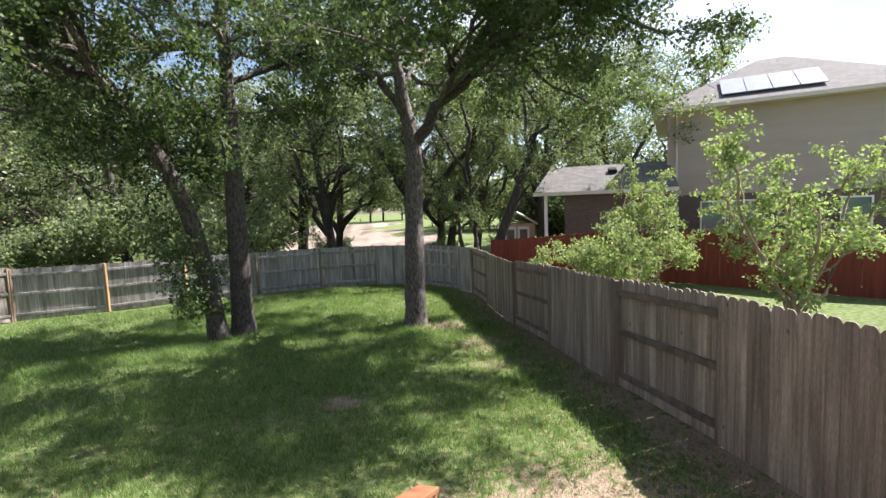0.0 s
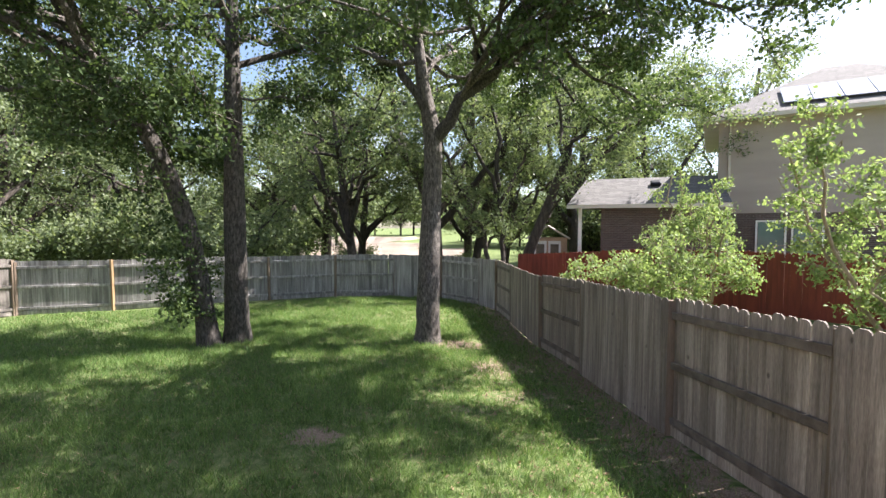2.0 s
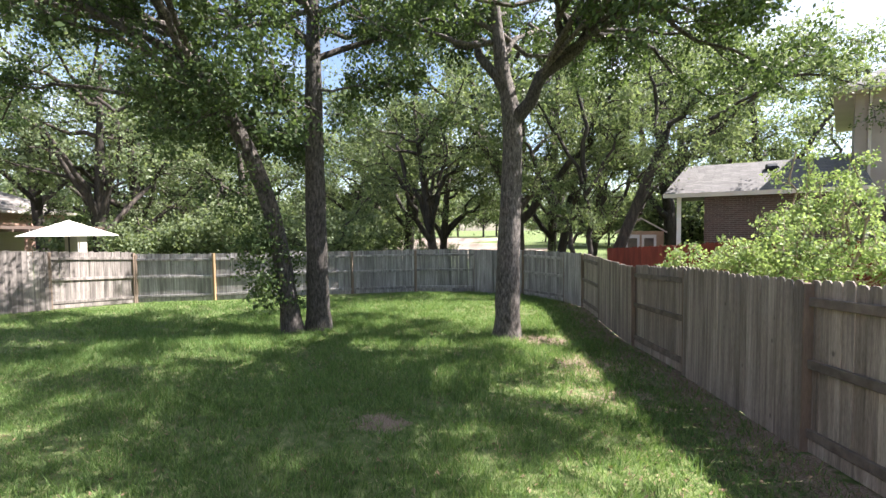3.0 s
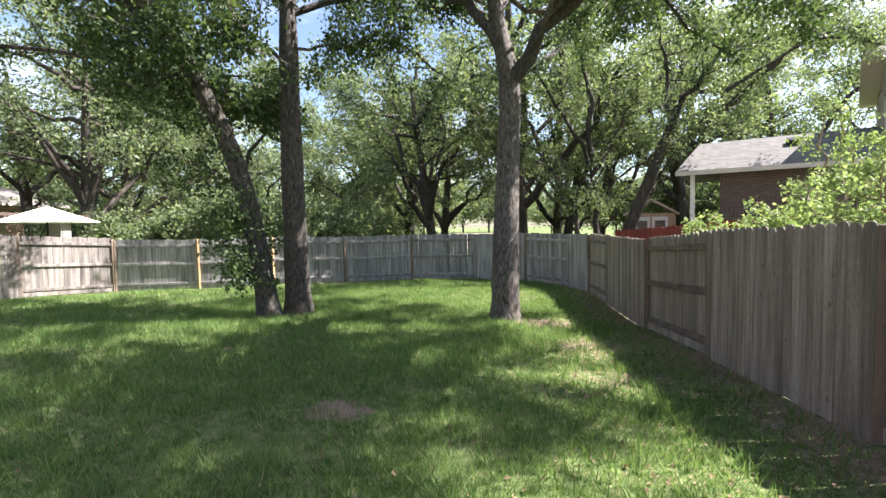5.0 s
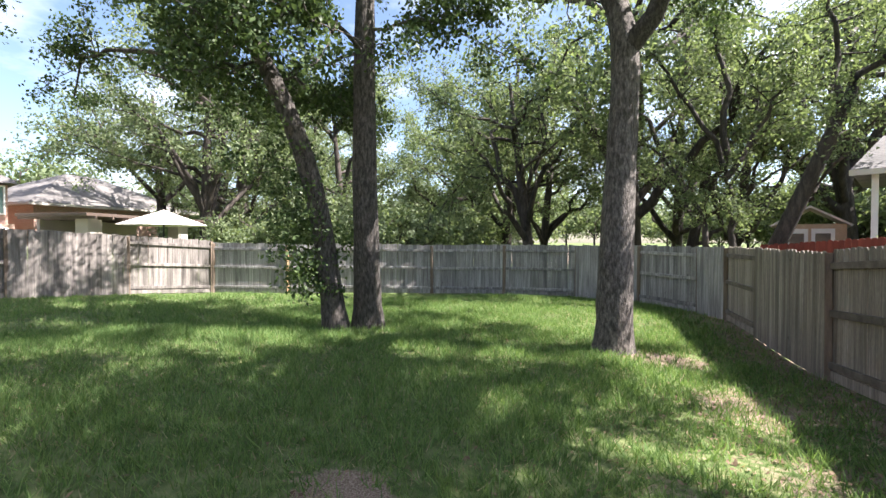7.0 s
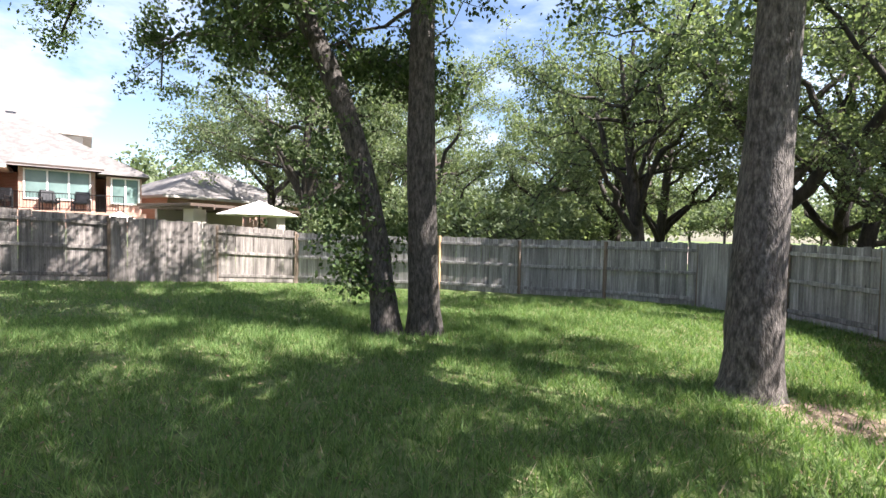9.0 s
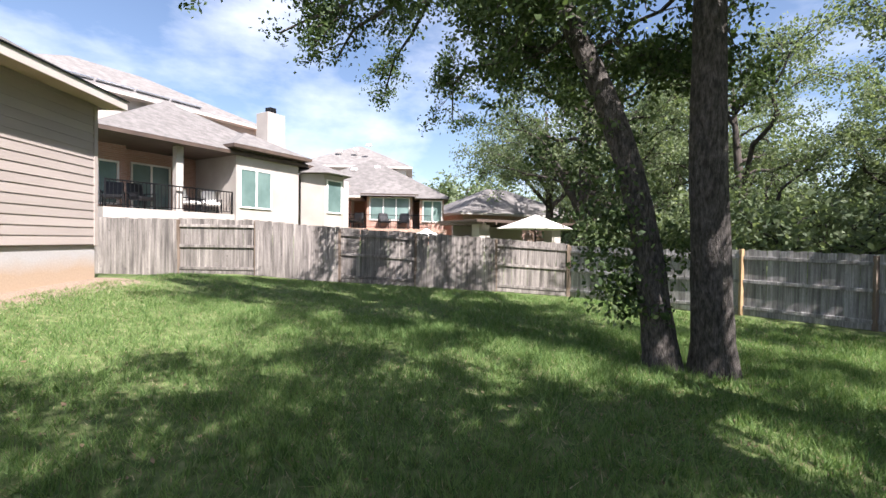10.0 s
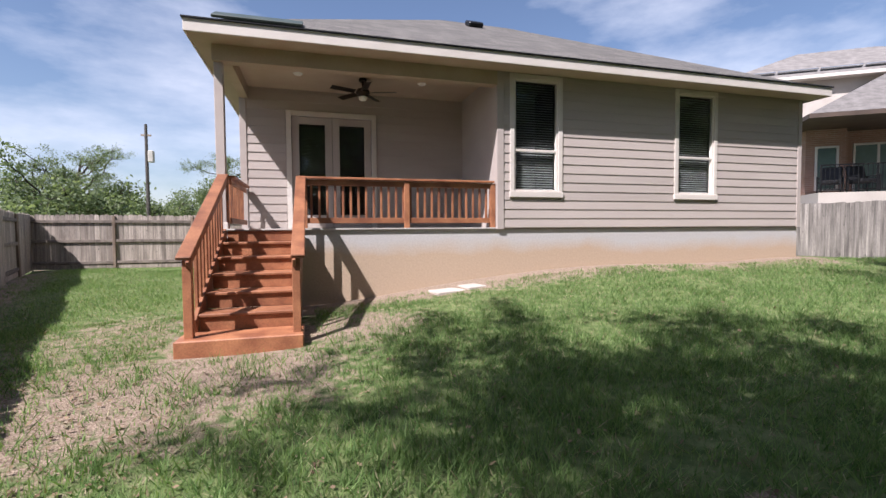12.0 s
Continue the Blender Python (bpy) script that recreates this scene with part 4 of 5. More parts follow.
def make_tree(name, label, trunk, trunk_r, limbs, seed, bark, leaf, subs=9, sub_len=1.6, twigs=5, twig_len=0.6, clump=0.42, per=16, size=0.09, up=0.25, tips_from=0.25, droop=0.3, extra=(), group="", sides=14, category="tree"):
    """A tree: a flared trunk, limbs (a, b, radius, arch) each, finer branches and a crown of leaves. Heights are from its foot."""
    rng = np.random.default_rng(seed)
    t = thing(name, label, category, group=group)
    tr = np.asarray(trunk, float)
    k = 4 * (len(tr) - 1) + 1
    s = np.linspace(0, len(tr) - 1, k)
    pts = np.stack([np.interp(s, np.arange(len(tr)), tr[:, c]) for c in range(3)], -1)
    for _ in range(2):
        pts[1:-1] = (pts[:-2] + 2 * pts[1:-1] + pts[2:]) / 4
    rad = np.interp(s, np.arange(len(tr)), trunk_r)
    v, f = tube_arrays(pts, rad, sides)
    ring = np.tile(np.arange(sides), k)
    ridge = 1 + 0.05 * np.sin(ring * 2.6 + seed) + rng.normal(0, 0.022, len(v))
    mid = np.repeat(pts, sides, axis=0)
    v = mid + (v - mid) * ridge[:, None]
    o = new("trunk", fast_mesh("trunk", v, f, bark, True))
    o.parent = t
    curves = []
    for a, b, r, arch in limbs:
        p = limb_curve(rng, a, b, arch, 0.05 * np.linalg.norm(np.subtract(b, a)) ** 0.8)
        rr = np.linspace(r, max(0.02, r * 0.25), len(p))
        curves.append((p, rr))
        o = new("limb", fast_mesh("limb", *tube_arrays(p, rr, 9), bark, True))
        o.parent = t
    tubes, ends = grow(rng, tips_from, curves, subs, sub_len, twigs, twig_len, up)
    ends = list(ends) + [q + rng.normal(0, 0.1, 3) for p, _ in curves for q in (p[-1], p[-1], p[-2], p[-2], p[-3], p[-3], p[-4], (p[-1] + p[-2]) / 2, (p[-2] + p[-3]) / 2)] + list(extra)
    if tubes:
        o = new("twig_work", fast_mesh("twig_work", *join_tubes(tubes), bark, True))
        o.parent = t
        tagged(o, kind="stuff")
    o = new("crown", fast_mesh("crown", *leaves(rng, ends, clump, per, size, 0.7, droop), leaf))
    o.parent = t
    return t


build_house()
build_deck()

# ---- the yard's trees ----
def rooted(t, x, y):
    t.matrix_basis = pose(x, y, lz(x, y) - 0.08)
    return t


def crown_limbs(seed, base, reach, n, z0, z1, r, spread=(0, 360), flat=0.5):
    """Limbs fanned round a stem, from heights z0 to z1, reaching out and up."""
    rng = np.random.default_rng(seed)
    out = []
    for i in range(n):
        a = math.radians(spread[0] + (spread[1] - spread[0]) * (i + rng.uniform(0.1, 0.9)) / n)
        h = z0 + (z1 - z0) * rng.random()
        ln = reach * rng.uniform(0.7, 1.1)
        foot = np.array(base(h))
        out.append((foot, foot + np.array([math.cos(a) * ln, math.sin(a) * ln, ln * flat * rng.uniform(0.3, 1.5)]), r * rng.uniform(0.6, 1.0), rng.uniform(0.0, 0.12) * ln))
    return out


def yard_trees():
    def along(table):
        hs = [p[2] for p in table]
        return lambda h: (float(np.interp(h, hs, [p[0] for p in table])), float(np.interp(h, hs, [p[1] for p in table])), h)

    # straight stem
    trunk = [(0, 0, 0), (0.03, -0.05, 0.5), (0.15, -0.2, 1.8), (0.29, -0.37, 3.3), (0.3, -0.4, 5.6), (0.32, -0.3, 10.8)]
    st = along(trunk)
    limbs = crown_limbs(11, st, 4.6, 9, 6.4, 9.2, 0.11, flat=0.3) + crown_limbs(12, st, 2.3, 4, 5.4, 6.2, 0.05, flat=-0.12) + crown_limbs(17, st, 3.0, 4, 9.0, 10.4, 0.07, flat=0.6)
    t = make_tree("elm_tree", "tall cedar elm with one straight grey furrowed trunk", trunk,
                  [0.37, 0.285, 0.25, 0.235, 0.2, 0.07], limbs, 21, BARK, LEAF_OAK, 8, 1.7, 5, 0.65, 0.25, 32, 0.1, tips_from=0.26, droop=0.5)
    rooted(t, -7.8, 11.25)
    # leaning stem, leafy low down
    trunk = [(0, 0, 0), (-0.02, -0.06, 0.6), (-0.07, -0.3, 2.2), (-0.07, -0.58, 3.2), (-0.19, -0.92, 4.2), (-0.54, -1.22, 5.2), (-1.05, -1.48, 6.2), (-1.7, -1.72, 7.2), (-2.6, -2.0, 8.6)]
    ln = along(trunk)
    limbs = crown_limbs(13, ln, 4.0, 6, 5.6, 8.4, 0.1, (110, 330), 0.35) + crown_limbs(14, ln, 1.4, 3, 4.6, 5.6, 0.04, flat=-0.05)
    limbs += [(ln(6.0), (-4.4, -5.6, 6.2), 0.1, 0.9), (ln(6.2), (0.4, -5.4, 6.2), 0.09, 1.0), (ln(6.4), (-6.6, -4.6, 6.2), 0.09, 0.9), (ln(6.1), (-1.2, -7.6, 6.1), 0.09, 1.1), (ln(6.6), (1.8, -6.2, 6.5), 0.08, 1.0),
              (ln(6.3), (-3.2, -6.6, 6.2), 0.07, 0.9), (ln(5.8), (-7.4, -2.6, 5.6), 0.08, 0.8), (ln(5.6), (-5.8, 0.6, 5.8), 0.08, 0.7)]
    rng = np.random.default_rng(3)
    low = []
    for h in np.linspace(1.0, 2.6, 80):
        r = 0.14 + 0.34 * math.sin(math.pi * min(1, (h - 0.8) / 2.4))
        low.append(np.array(ln(h)) + rng.normal(0, r, 3) * (0.8, 0.8, 0.4) + (-0.22, -0.26, -0.1))
    for h in np.linspace(2.6, 4.6, 44):
        low.append(np.array(ln(h)) + rng.normal(0, 0.42, 3) * (1, 1, 0.6) + (-0.55, -0.3, -0.1))
    t = make_tree("elm_tree", "leaning cedar elm with leafy shoots along its lower trunk", trunk,
                  [0.31, 0.235, 0.205, 0.195, 0.185, 0.17, 0.15, 0.12, 0.06], limbs, 22, BARK, LEAF_OAK, 9, 1.5, 5, 0.6, 0.25, 32, 0.095, tips_from=0.22, extra=low, droop=0.5)
    rooted(t, -8.14, 10.68)
    # forked tree by the side fence
    trunk = [(0, 0, 0), (0.0, 0.02, 0.3), (-0.01, 0.1, 1.4), (0.0, 0.3, 3.4), (0.06, 0.4, 5.4), (-0.3, 0.5, 6.8), (-0.55, 0.6, 9.2)]
    fk = along(trunk)
    lead_end = np.array((2.9, 0.1, 9.2))
    limbs = [(fk(5.35), lead_end, 0.185, -0.2), (fk(5.8), (-2.4, 1.2, 9.4), 0.13, 0.1)]
    limbs += crown_limbs(15, fk, 4.8, 6, 6.3, 8.0, 0.09, (20, 230), 0.26) + crown_limbs(16, lambda h: (1.6, 0.25, h), 4.6, 6, 7.2, 7.6, 0.08, (-40, 120), 0.15)
    limbs += [((1.9, 0.2, 7.8), (6.4, -1.6, 7.0), 0.1, 0.9), ((1.6, 0.25, 7.4), (5.4, 0.6, 5.8), 0.09, 0.9), ((1.6, 0.25, 7.4), (4.6, 3.2, 6.0), 0.09, 0.9)]
    lead = lambda k: np.array(fk(5.35)) + (lead_end - np.array(fk(5.35))) * k
    # long limbs; the high ones are added out of view to shade the lawn
    limbs += [(lead(0.25 + 0.035 * i), b, 0.055, 0.5) for i, b in enumerate(((4.8, -4.4, 8.2), (6.2, -5.0, 8.0), (7.6, -4.6, 8.2), (7.0, -3.2, 8.8), (5.2, -5.8, 7.9), (3.6, -4.6, 6.8), (2.0, -5.0, 6.9), (0.6, -4.8, 6.6), (-1.6, -4.4, 6.7), (5.5, -4.8, 8.6), (6.8, -4.4, 8.7), (6.0, -4.2, 9.0),
              (8.4, -2.6, 10.6), (7.4, -1.4, 10.8), (8.8, -3.4, 10.3), (6.4, -2.2, 11.0), (9.6, -0.9, 10.6), (9.2, 0.2, 10.9), (8.8, 1.6, 10.4), (3.0, -5.0, 8.6), (1.4, -5.4, 8.5), (10.0, -2.2, 10.4)))]
    t = make_tree("elm_tree", "forked cedar elm with broad drooping crown beside the fence", trunk,
                  [0.4, 0.31, 0.275, 0.245, 0.225, 0.17, 0.08], limbs, 23, BARK, LEAF_OAK, 7, 1.7, 5, 0.65, 0.25, 34, 0.1, tips_from=0.32, droop=0.5)
    rooted(t, -3.2, 12.7)


yard_trees()


def woodland():
    """Trees and brush past the back fence: a few grown, the rest turned and scaled copies."""
    kinds = []
    for k in range(4):
        tilt = (0.06, -0.16, 0.24, -0.05)[k]
        st = lambda h: (tilt * h, 0.05 * h * (k - 1), h)
        limbs = crown_limbs(40 + k, st, 3.0, 5, 1.3, 2.6, 0.13, flat=1.3) + crown_limbs(50 + k, st, 3.0, 6, 4.0, 6.4, 0.09, flat=0.45) + crown_limbs(55 + k, st, 3.0, 3, 3.0, 4.4, 0.08, flat=0.3)
        t = make_tree("live_oak", "woodland oak with dark crooked limbs and light green crown", [(0, 0, 0), st(0.4), st(2.0), st(4.0), st(7.0)], [0.26, 0.19, 0.17, 0.14, 0.05],
                      limbs, 60 + k, BARK_DARK, LEAF_WOOD, 6, 1.4, 3, 0.6, 0.32, 25, 0.105, tips_from=0.45, group="woodland behind the fence", sides=9)
        kinds.append(t)
    spots = [(-13.4, 30.5, 1.45), (-10.9, 24.6, 1.45), (-4.9, 27.3, 1.3), (-3.4, 29.6, 1.35),  (-17.5, 33.0, 1.4), (-6.6, 26.0, 1.4), (-22.0, 31.0, 1.0), (-27.0, 26.5, 1.25), (-31.0, 21.0, 1.35), (-28.5, 17.0, 1.15),
             (-34.0, 17.0, 1.35), (-7.0, 36.0, 1.3), (-40.0, 32.0, 1.5), (1.0, 32.0, 1.3), (-44.0, 24.0, 1.3), 
             (7.0, 40.0, 1.4), (14.0, 44.0, 1.5), (-60.0, 44.0, 1.7), (-24.0, 40.0, 1.7), (-48.0, 36.0, 1.7), (2.0, 47.0, 1.7), (18.5, -36.0, 0.75), (21.5, -38.5, 0.7), (8.4, -47.0, 0.85)]
    rng = random.Random(8)
    for i, (x, y, s) in enumerate(spots):
        m = pose(x, y, lz(x, y) - 0.1, 0, 0, rng.uniform(0, 360)) @ Matrix.Scale(s, 4)
        if i < 4:
            kinds[i].matrix_basis = m
        else:
            copy_thing(kinds[i % 4], m)
    # many-stemmed oak whose long limb reaches over the low wing
    stem = [(0, 0, 0), (0.35, 0, 0.9), (1.0, 0, 2.6), (2.0, 0, 5.2), (2.5, 0.1, 6.6)]
    limbs = [((1.9, 0, 5.0), (6.6, -0.4, 8.2), 0.15, 0.3), ((2.2, 0, 5.8), (4.6, 0.6, 9.6), 0.13, 0.2), ((2.1, 0, 5.5), (1.8, -0.8, 9.8), 0.12, 0.1), ((4.0, -0.2, 6.9), (8.6, -0.6, 7.4), 0.08, 0.5),
             ((-0.3, 0.1, 0.2), (-0.7, 0.4, 5.0), 0.17, 0.0), ((-0.7, 0.4, 5.0), (-1.0, 0.2, 10.0), 0.13, 0.0), ((-0.6, 0.0, 0.2), (-2.9, 0.5, 5.6), 0.15, -0.3), ((-2.9, 0.5, 5.6), (-4.6, 0.3, 9.2), 0.1, 0.2),
             ((-0.7, 0.3, 4.2), (1.2, 0.8, 8.2), 0.1, 0.1), ((-0.8, 0.3, 4.6), (-3.0, -0.6, 8.8), 0.1, 0.3), ((1.2, 0, 3.2), (3.4, -1.0, 6.2), 0.08, -0.1), ((-2.0, 0.3, 3.8), (-4.8, 0.0, 6.4), 0.08, 0.2)]
    t = make_tree("live_oak", "many-stemmed oak with dark trunks and a long reaching limb", stem, [0.34, 0.27, 0.24, 0.2, 0.14], limbs, 66, BARK_DARK, LEAF_WOOD, 8, 1.6, 4, 0.6, 0.3, 28, 0.11, tips_from=0.4, group="woodland behind the fence", sides=10)
    t.matrix_basis = pose(-2.1, 22.7, lz(-2.1, 22.7) - 0.1)
    limbs = crown_limbs(80, lambda h: (0, 0, h), 1.3, 8, 0.2, 1.2, 0.03, flat=0.8)
    bush = make_tree("shrub", "light green understory shrub behind the fence", [(0, 0, 0), (0, 0, 0.4), (0.05, 0, 1.4)], [0.05, 0.04, 0.02], limbs, 81, BARK_DARK, LEAF_WOOD, 5, 0.6, 3, 0.4, 0.3, 20, 0.11, group="shrubs behind the fence", sides=6, category="shrub")
    first = True
    for i in range(26):
        a = rng.random()
        x = -34 + 40 * a
        y = max(12.5 + 0.76 * (x + 17.5), 15 + 0.1 * (x + 17)) + rng.uniform(3.0, 16.0)
        if -15 < x < -1 and i % 3:
            continue
        if -15 < x < -1:
            y = max(y, 26 + rng.uniform(0, 6))
        if x > 1:
            y = 34 + rng.uniform(0, 8)
        m = pose(x, y, lz(x, y) - 0.05, 0, 0, rng.uniform(0, 360)) @ Matrix.Scale(rng.uniform(0.8, 1.7) * (0.45 if -15 < x < -1 else 1.0), 4)
        if first:
            bush.matrix_basis, first = m, False
        else:
            copy_thing(bush, m)


woodland()


def saplings():
    def sap(seed, h, stems, reach):
        rng = np.random.default_rng(seed)
        limbs = []
        for i in range(stems):
            a = 2 * math.pi * i / stems + rng.uniform(-0.3, 0.3)
            r = reach * rng.uniform(0.5, 1.0)
            limbs.append(((0.05 * math.cos(a), 0.05 * math.sin(a), 0.25), (r * math.cos(a), r * math.sin(a), h * rng.uniform(0.6, 1.0)), 0.04, -0.1))
        return make_tree("young_fruit_tree", "young tree with pale stems and sunlit yellow-green leaves", [(0, 0, 0), (0, 0, 0.3), (0.03, 0.02, h * 0.3), (0.05, 0, h * 0.5)], [0.06, 0.05, 0.03, 0.012], limbs, seed, TWIG, LEAF_LIGHT, 8, 0.75, 4, 0.34, 0.14, 16, 0.085, 0.15, 0.3, 0.7, group="young trees next door", sides=8)
    for seed, x, y, h, stems, reach in ((71, 5.6, 10.8, 4.3, 9, 1.9), (72, 1.85, 14.0, 2.6, 6, 1.6), (73, 3.2, 14.4, 3.0, 7, 1.8), (74, 3.9, 16.8, 4.4, 5, 0.8)):
        rooted(sap(seed, h, stems, reach), x, y)


saplings()


# ---- neighbours' houses ----
def far_window(parent, m, w, h, sashes=1, material=None):
    """A framed window on a wall whose face is local y = 0, facing +y; w wide, h high, its foot at the origin."""
    wo = thing("window", "", "")
    wo.parent = parent
    wo.matrix_basis = m
    t = 0.07
    for lo, hi in (((0, 0, 0), (t, 0.05, h)), ((w - t, 0, 0), (w, 0.05, h)), ((t, 0, h - t), (w - t, 0.05, h)), ((t, 0, 0), (w - t, 0.06, t))):
        part("frame", box(lo, hi), PALE, wo)
    for i in range(sashes):
        a, b = t + (w - 2 * t) * i / sashes, t + (w - 2 * t) * (i + 1) / sashes
        part("pane", box((a + 0.02, 0.0, t), (b - 0.02, 0.02, h - t)), material or GREEN_GLASS, wo)
        if i:
            part("mullion", box((a - 0.04, 0, t), (a + 0.04, 0.05, h - t)), PALE, wo)
    return wo


def black_railing(parent, a, b, h=0.95):
    a, b = Vector(a), Vector(b)
    r = thing("railing", "black metal balcony railing", "")
    r.parent = parent
    up = Vector((0, 0, 1))
    part("top_rail", beam(a + up * h, b + up * h, 0.045, 0.045), BLACK, r)
    part("bottom_rail", beam(a + up * 0.1, b + up * 0.1, 0.03, 0.03), BLACK, r)
    n = max(2, int((b - a).length / 0.13))
    bar = box_mesh("bar", (-0.008, -0.008, 0.1), (0.008, 0.008, h), BLACK)
    post = box_mesh("post", (-0.025, -0.025, 0), (0.025, 0.025, h + 0.02), BLACK)
    for i in range(n + 1):
        piece("post" if i % 12 == 0 else "bar", post if i % 12 == 0 else bar, r, Matrix.Translation(a.lerp(b, i / n)))


def hip_block(parent, x0, x1, y0, y1, z0, z1, wall, pitch=0.5, over=0.45, roof=None, dark=False, label=""):
    """Walls and a hip roof over a rectangle of a far house."""
    part("wall", box((x0, y0, z0), (x1, y1, z1)), wall, parent, label)
    hip_roof("roof", x0 - over, x1 + over, y0 - over, y1 + over, z1 + 0.16, pitch, parent, roof or SHINGLE_TAN)
    part("fascia", box((x0 - over - 0.02, y0 - over - 0.02, z1), (x1 + over + 0.02, y1 + over + 0.02, z1 + 0.155)), DARK_TRIM if dark else TRIM, parent)


def house_a():
    """The neighbour past the side fence: porch, window wall, bay and a tall chimney; local +y is its back."""
    ang = math.degrees(math.atan2(-0.56, 0.83))
    h = thing("neighbour_house", "two-storey brick and stucco house with covered porch and chimney", "house", pose(-20.0, -2.3, 0, 0, 0, ang))
    F, E = 2.65, 5.2
    # porch at local x -2.8..0, recessed behind y -2.6
    part("wall", box((-13, -12, 0.2), (2.6, -2.6, E)), BRICK, h)
    part("porch_slab", box((-3.2, -2.6, 0.2), (2.6, 0.25, F)), STUCCO, h)
    part("column", box((-0.28, -0.28, F), (0.0, 0.0, E), None, 0.01), STUCCO, h)
    part("pier", box((0.9, -2.6, F), (2.2, -1.9, E)), BRICK, h)
    hip_roof("roof", -7.0, 3.0, -12.4, 0.5, E + 0.15, 0.55, h, SHINGLE_TAN)
    part("fascia", box((-7.0, -12.4, E), (3.0, 0.5, E + 0.145)), DARK_TRIM, h)
    part("wall", box((-5.8, -6, 0.2), (-2.35, 0.35, E + 0.25)), STUCCO, h)
    hip_roof("roof", -6.2, -1.9, -8.0, 0.85, E + 0.4, 0.5, h, SHINGLE_TAN)
    part("fascia", box((-6.2, -8.0, E + 0.25), (-1.9, 0.85, E + 0.395)), DARK_TRIM, h)
    far_window(h, pose(-2.5, 0.35, F + 0.3, 0, 0, 0) @ Matrix.Diagonal((-1, 1, 1, 1)), 1.7, 1.75, 2)
    far_window(h, pose(-1.2, -2.6, F + 0.1), 1.6, 1.95, 2)
    far_window(h, pose(1.15, -1.9, F + 0.2), 0.75, 1.7, 1)
    # bay
    part("wall", solid([[(-8.6, 0.3, 0.2), (-8.0, 1.3, 0.2), (-8.0, 1.3, E - 0.3), (-8.6, 0.3, E - 0.3)], [(-8.0, 1.3, 0.2), (-6.6, 1.3, 0.2), (-6.6, 1.3, E - 0.3), (-8.0, 1.3, E - 0.3)],
                        [(-6.6, 1.3, 0.2), (-6.0, 0.3, 0.2), (-6.0, 0.3, E - 0.3), (-6.6, 1.3, E - 0.3)], [(-8.6, 0.3, E - 0.3), (-8.0, 1.3, E - 0.3), (-6.6, 1.3, E - 0.3), (-6.0, 0.3, E - 0.3)]]), STUCCO, h)
    part("wall", box((-9.5, -6, 0.2), (-6.2, 0.3, E - 0.3)), STUCCO, h)
    part("roof", solid([[(-9.0, 0.1, E - 0.28), (-8.2, 1.75, E - 0.28), (-7.3, -0.6, E + 0.7)], [(-8.2, 1.75, E - 0.28), (-6.4, 1.75, E - 0.28), (-7.3, -0.6, E + 0.7)], [(-6.4, 1.75, E - 0.28), (-5.6, 0.1, E - 0.28), (-7.3, -0.6, E + 0.7)],
                        [(-9.0, 0.1, E - 0.28), (-8.2, 1.75, E - 0.28), (-6.4, 1.75, E - 0.28), (-5.6, 0.1, E - 0.28)]]), SHINGLE_TAN, h)
    far_window(h, pose(-6.75, 1.3, F + 0.3) @ Matrix.Diagonal((-1, 1, 1, 1)), 1.1, 1.7, 1)
    # upper storey and chimney
    part("wall", box((-9.0, -16, E), (4.0, -6.5, E + 3.1)), STUCCO, h)
    hip_roof("roof", -9.5, 4.5, -16.5, -6.0, E + 3.26, 0.5, h, SHINGLE_TAN)
    part("fascia", box((-9.52, -16.5, E + 3.1), (4.52, -5.98, E + 3.25)), TRIM, h)
    part("chimney", box((-6.7, -2.6, E), (-5.6, -1.7, 8.15), None, 0.01), STUCCO, h)
    part("chimney_cap", box((-6.35, -2.35, 8.15), (-5.95, -1.95, 8.5), None, 0.02), BLACK, h)
    black_railing(h, (-2.3, 0.15, F), (2.5, 0.15, F))
    for i in range(5):
        x = -5.0 + 1.7 * i
        m = pose(x, -6.4, E + 3.62, math.degrees(math.atan(0.5)))
        part("solar_panel", box((0, -2.0, 0.0), (1.6, 0.0, 0.06), m @ Matrix.Translation((0, 0, 0)), 0.01), SOLAR, h)


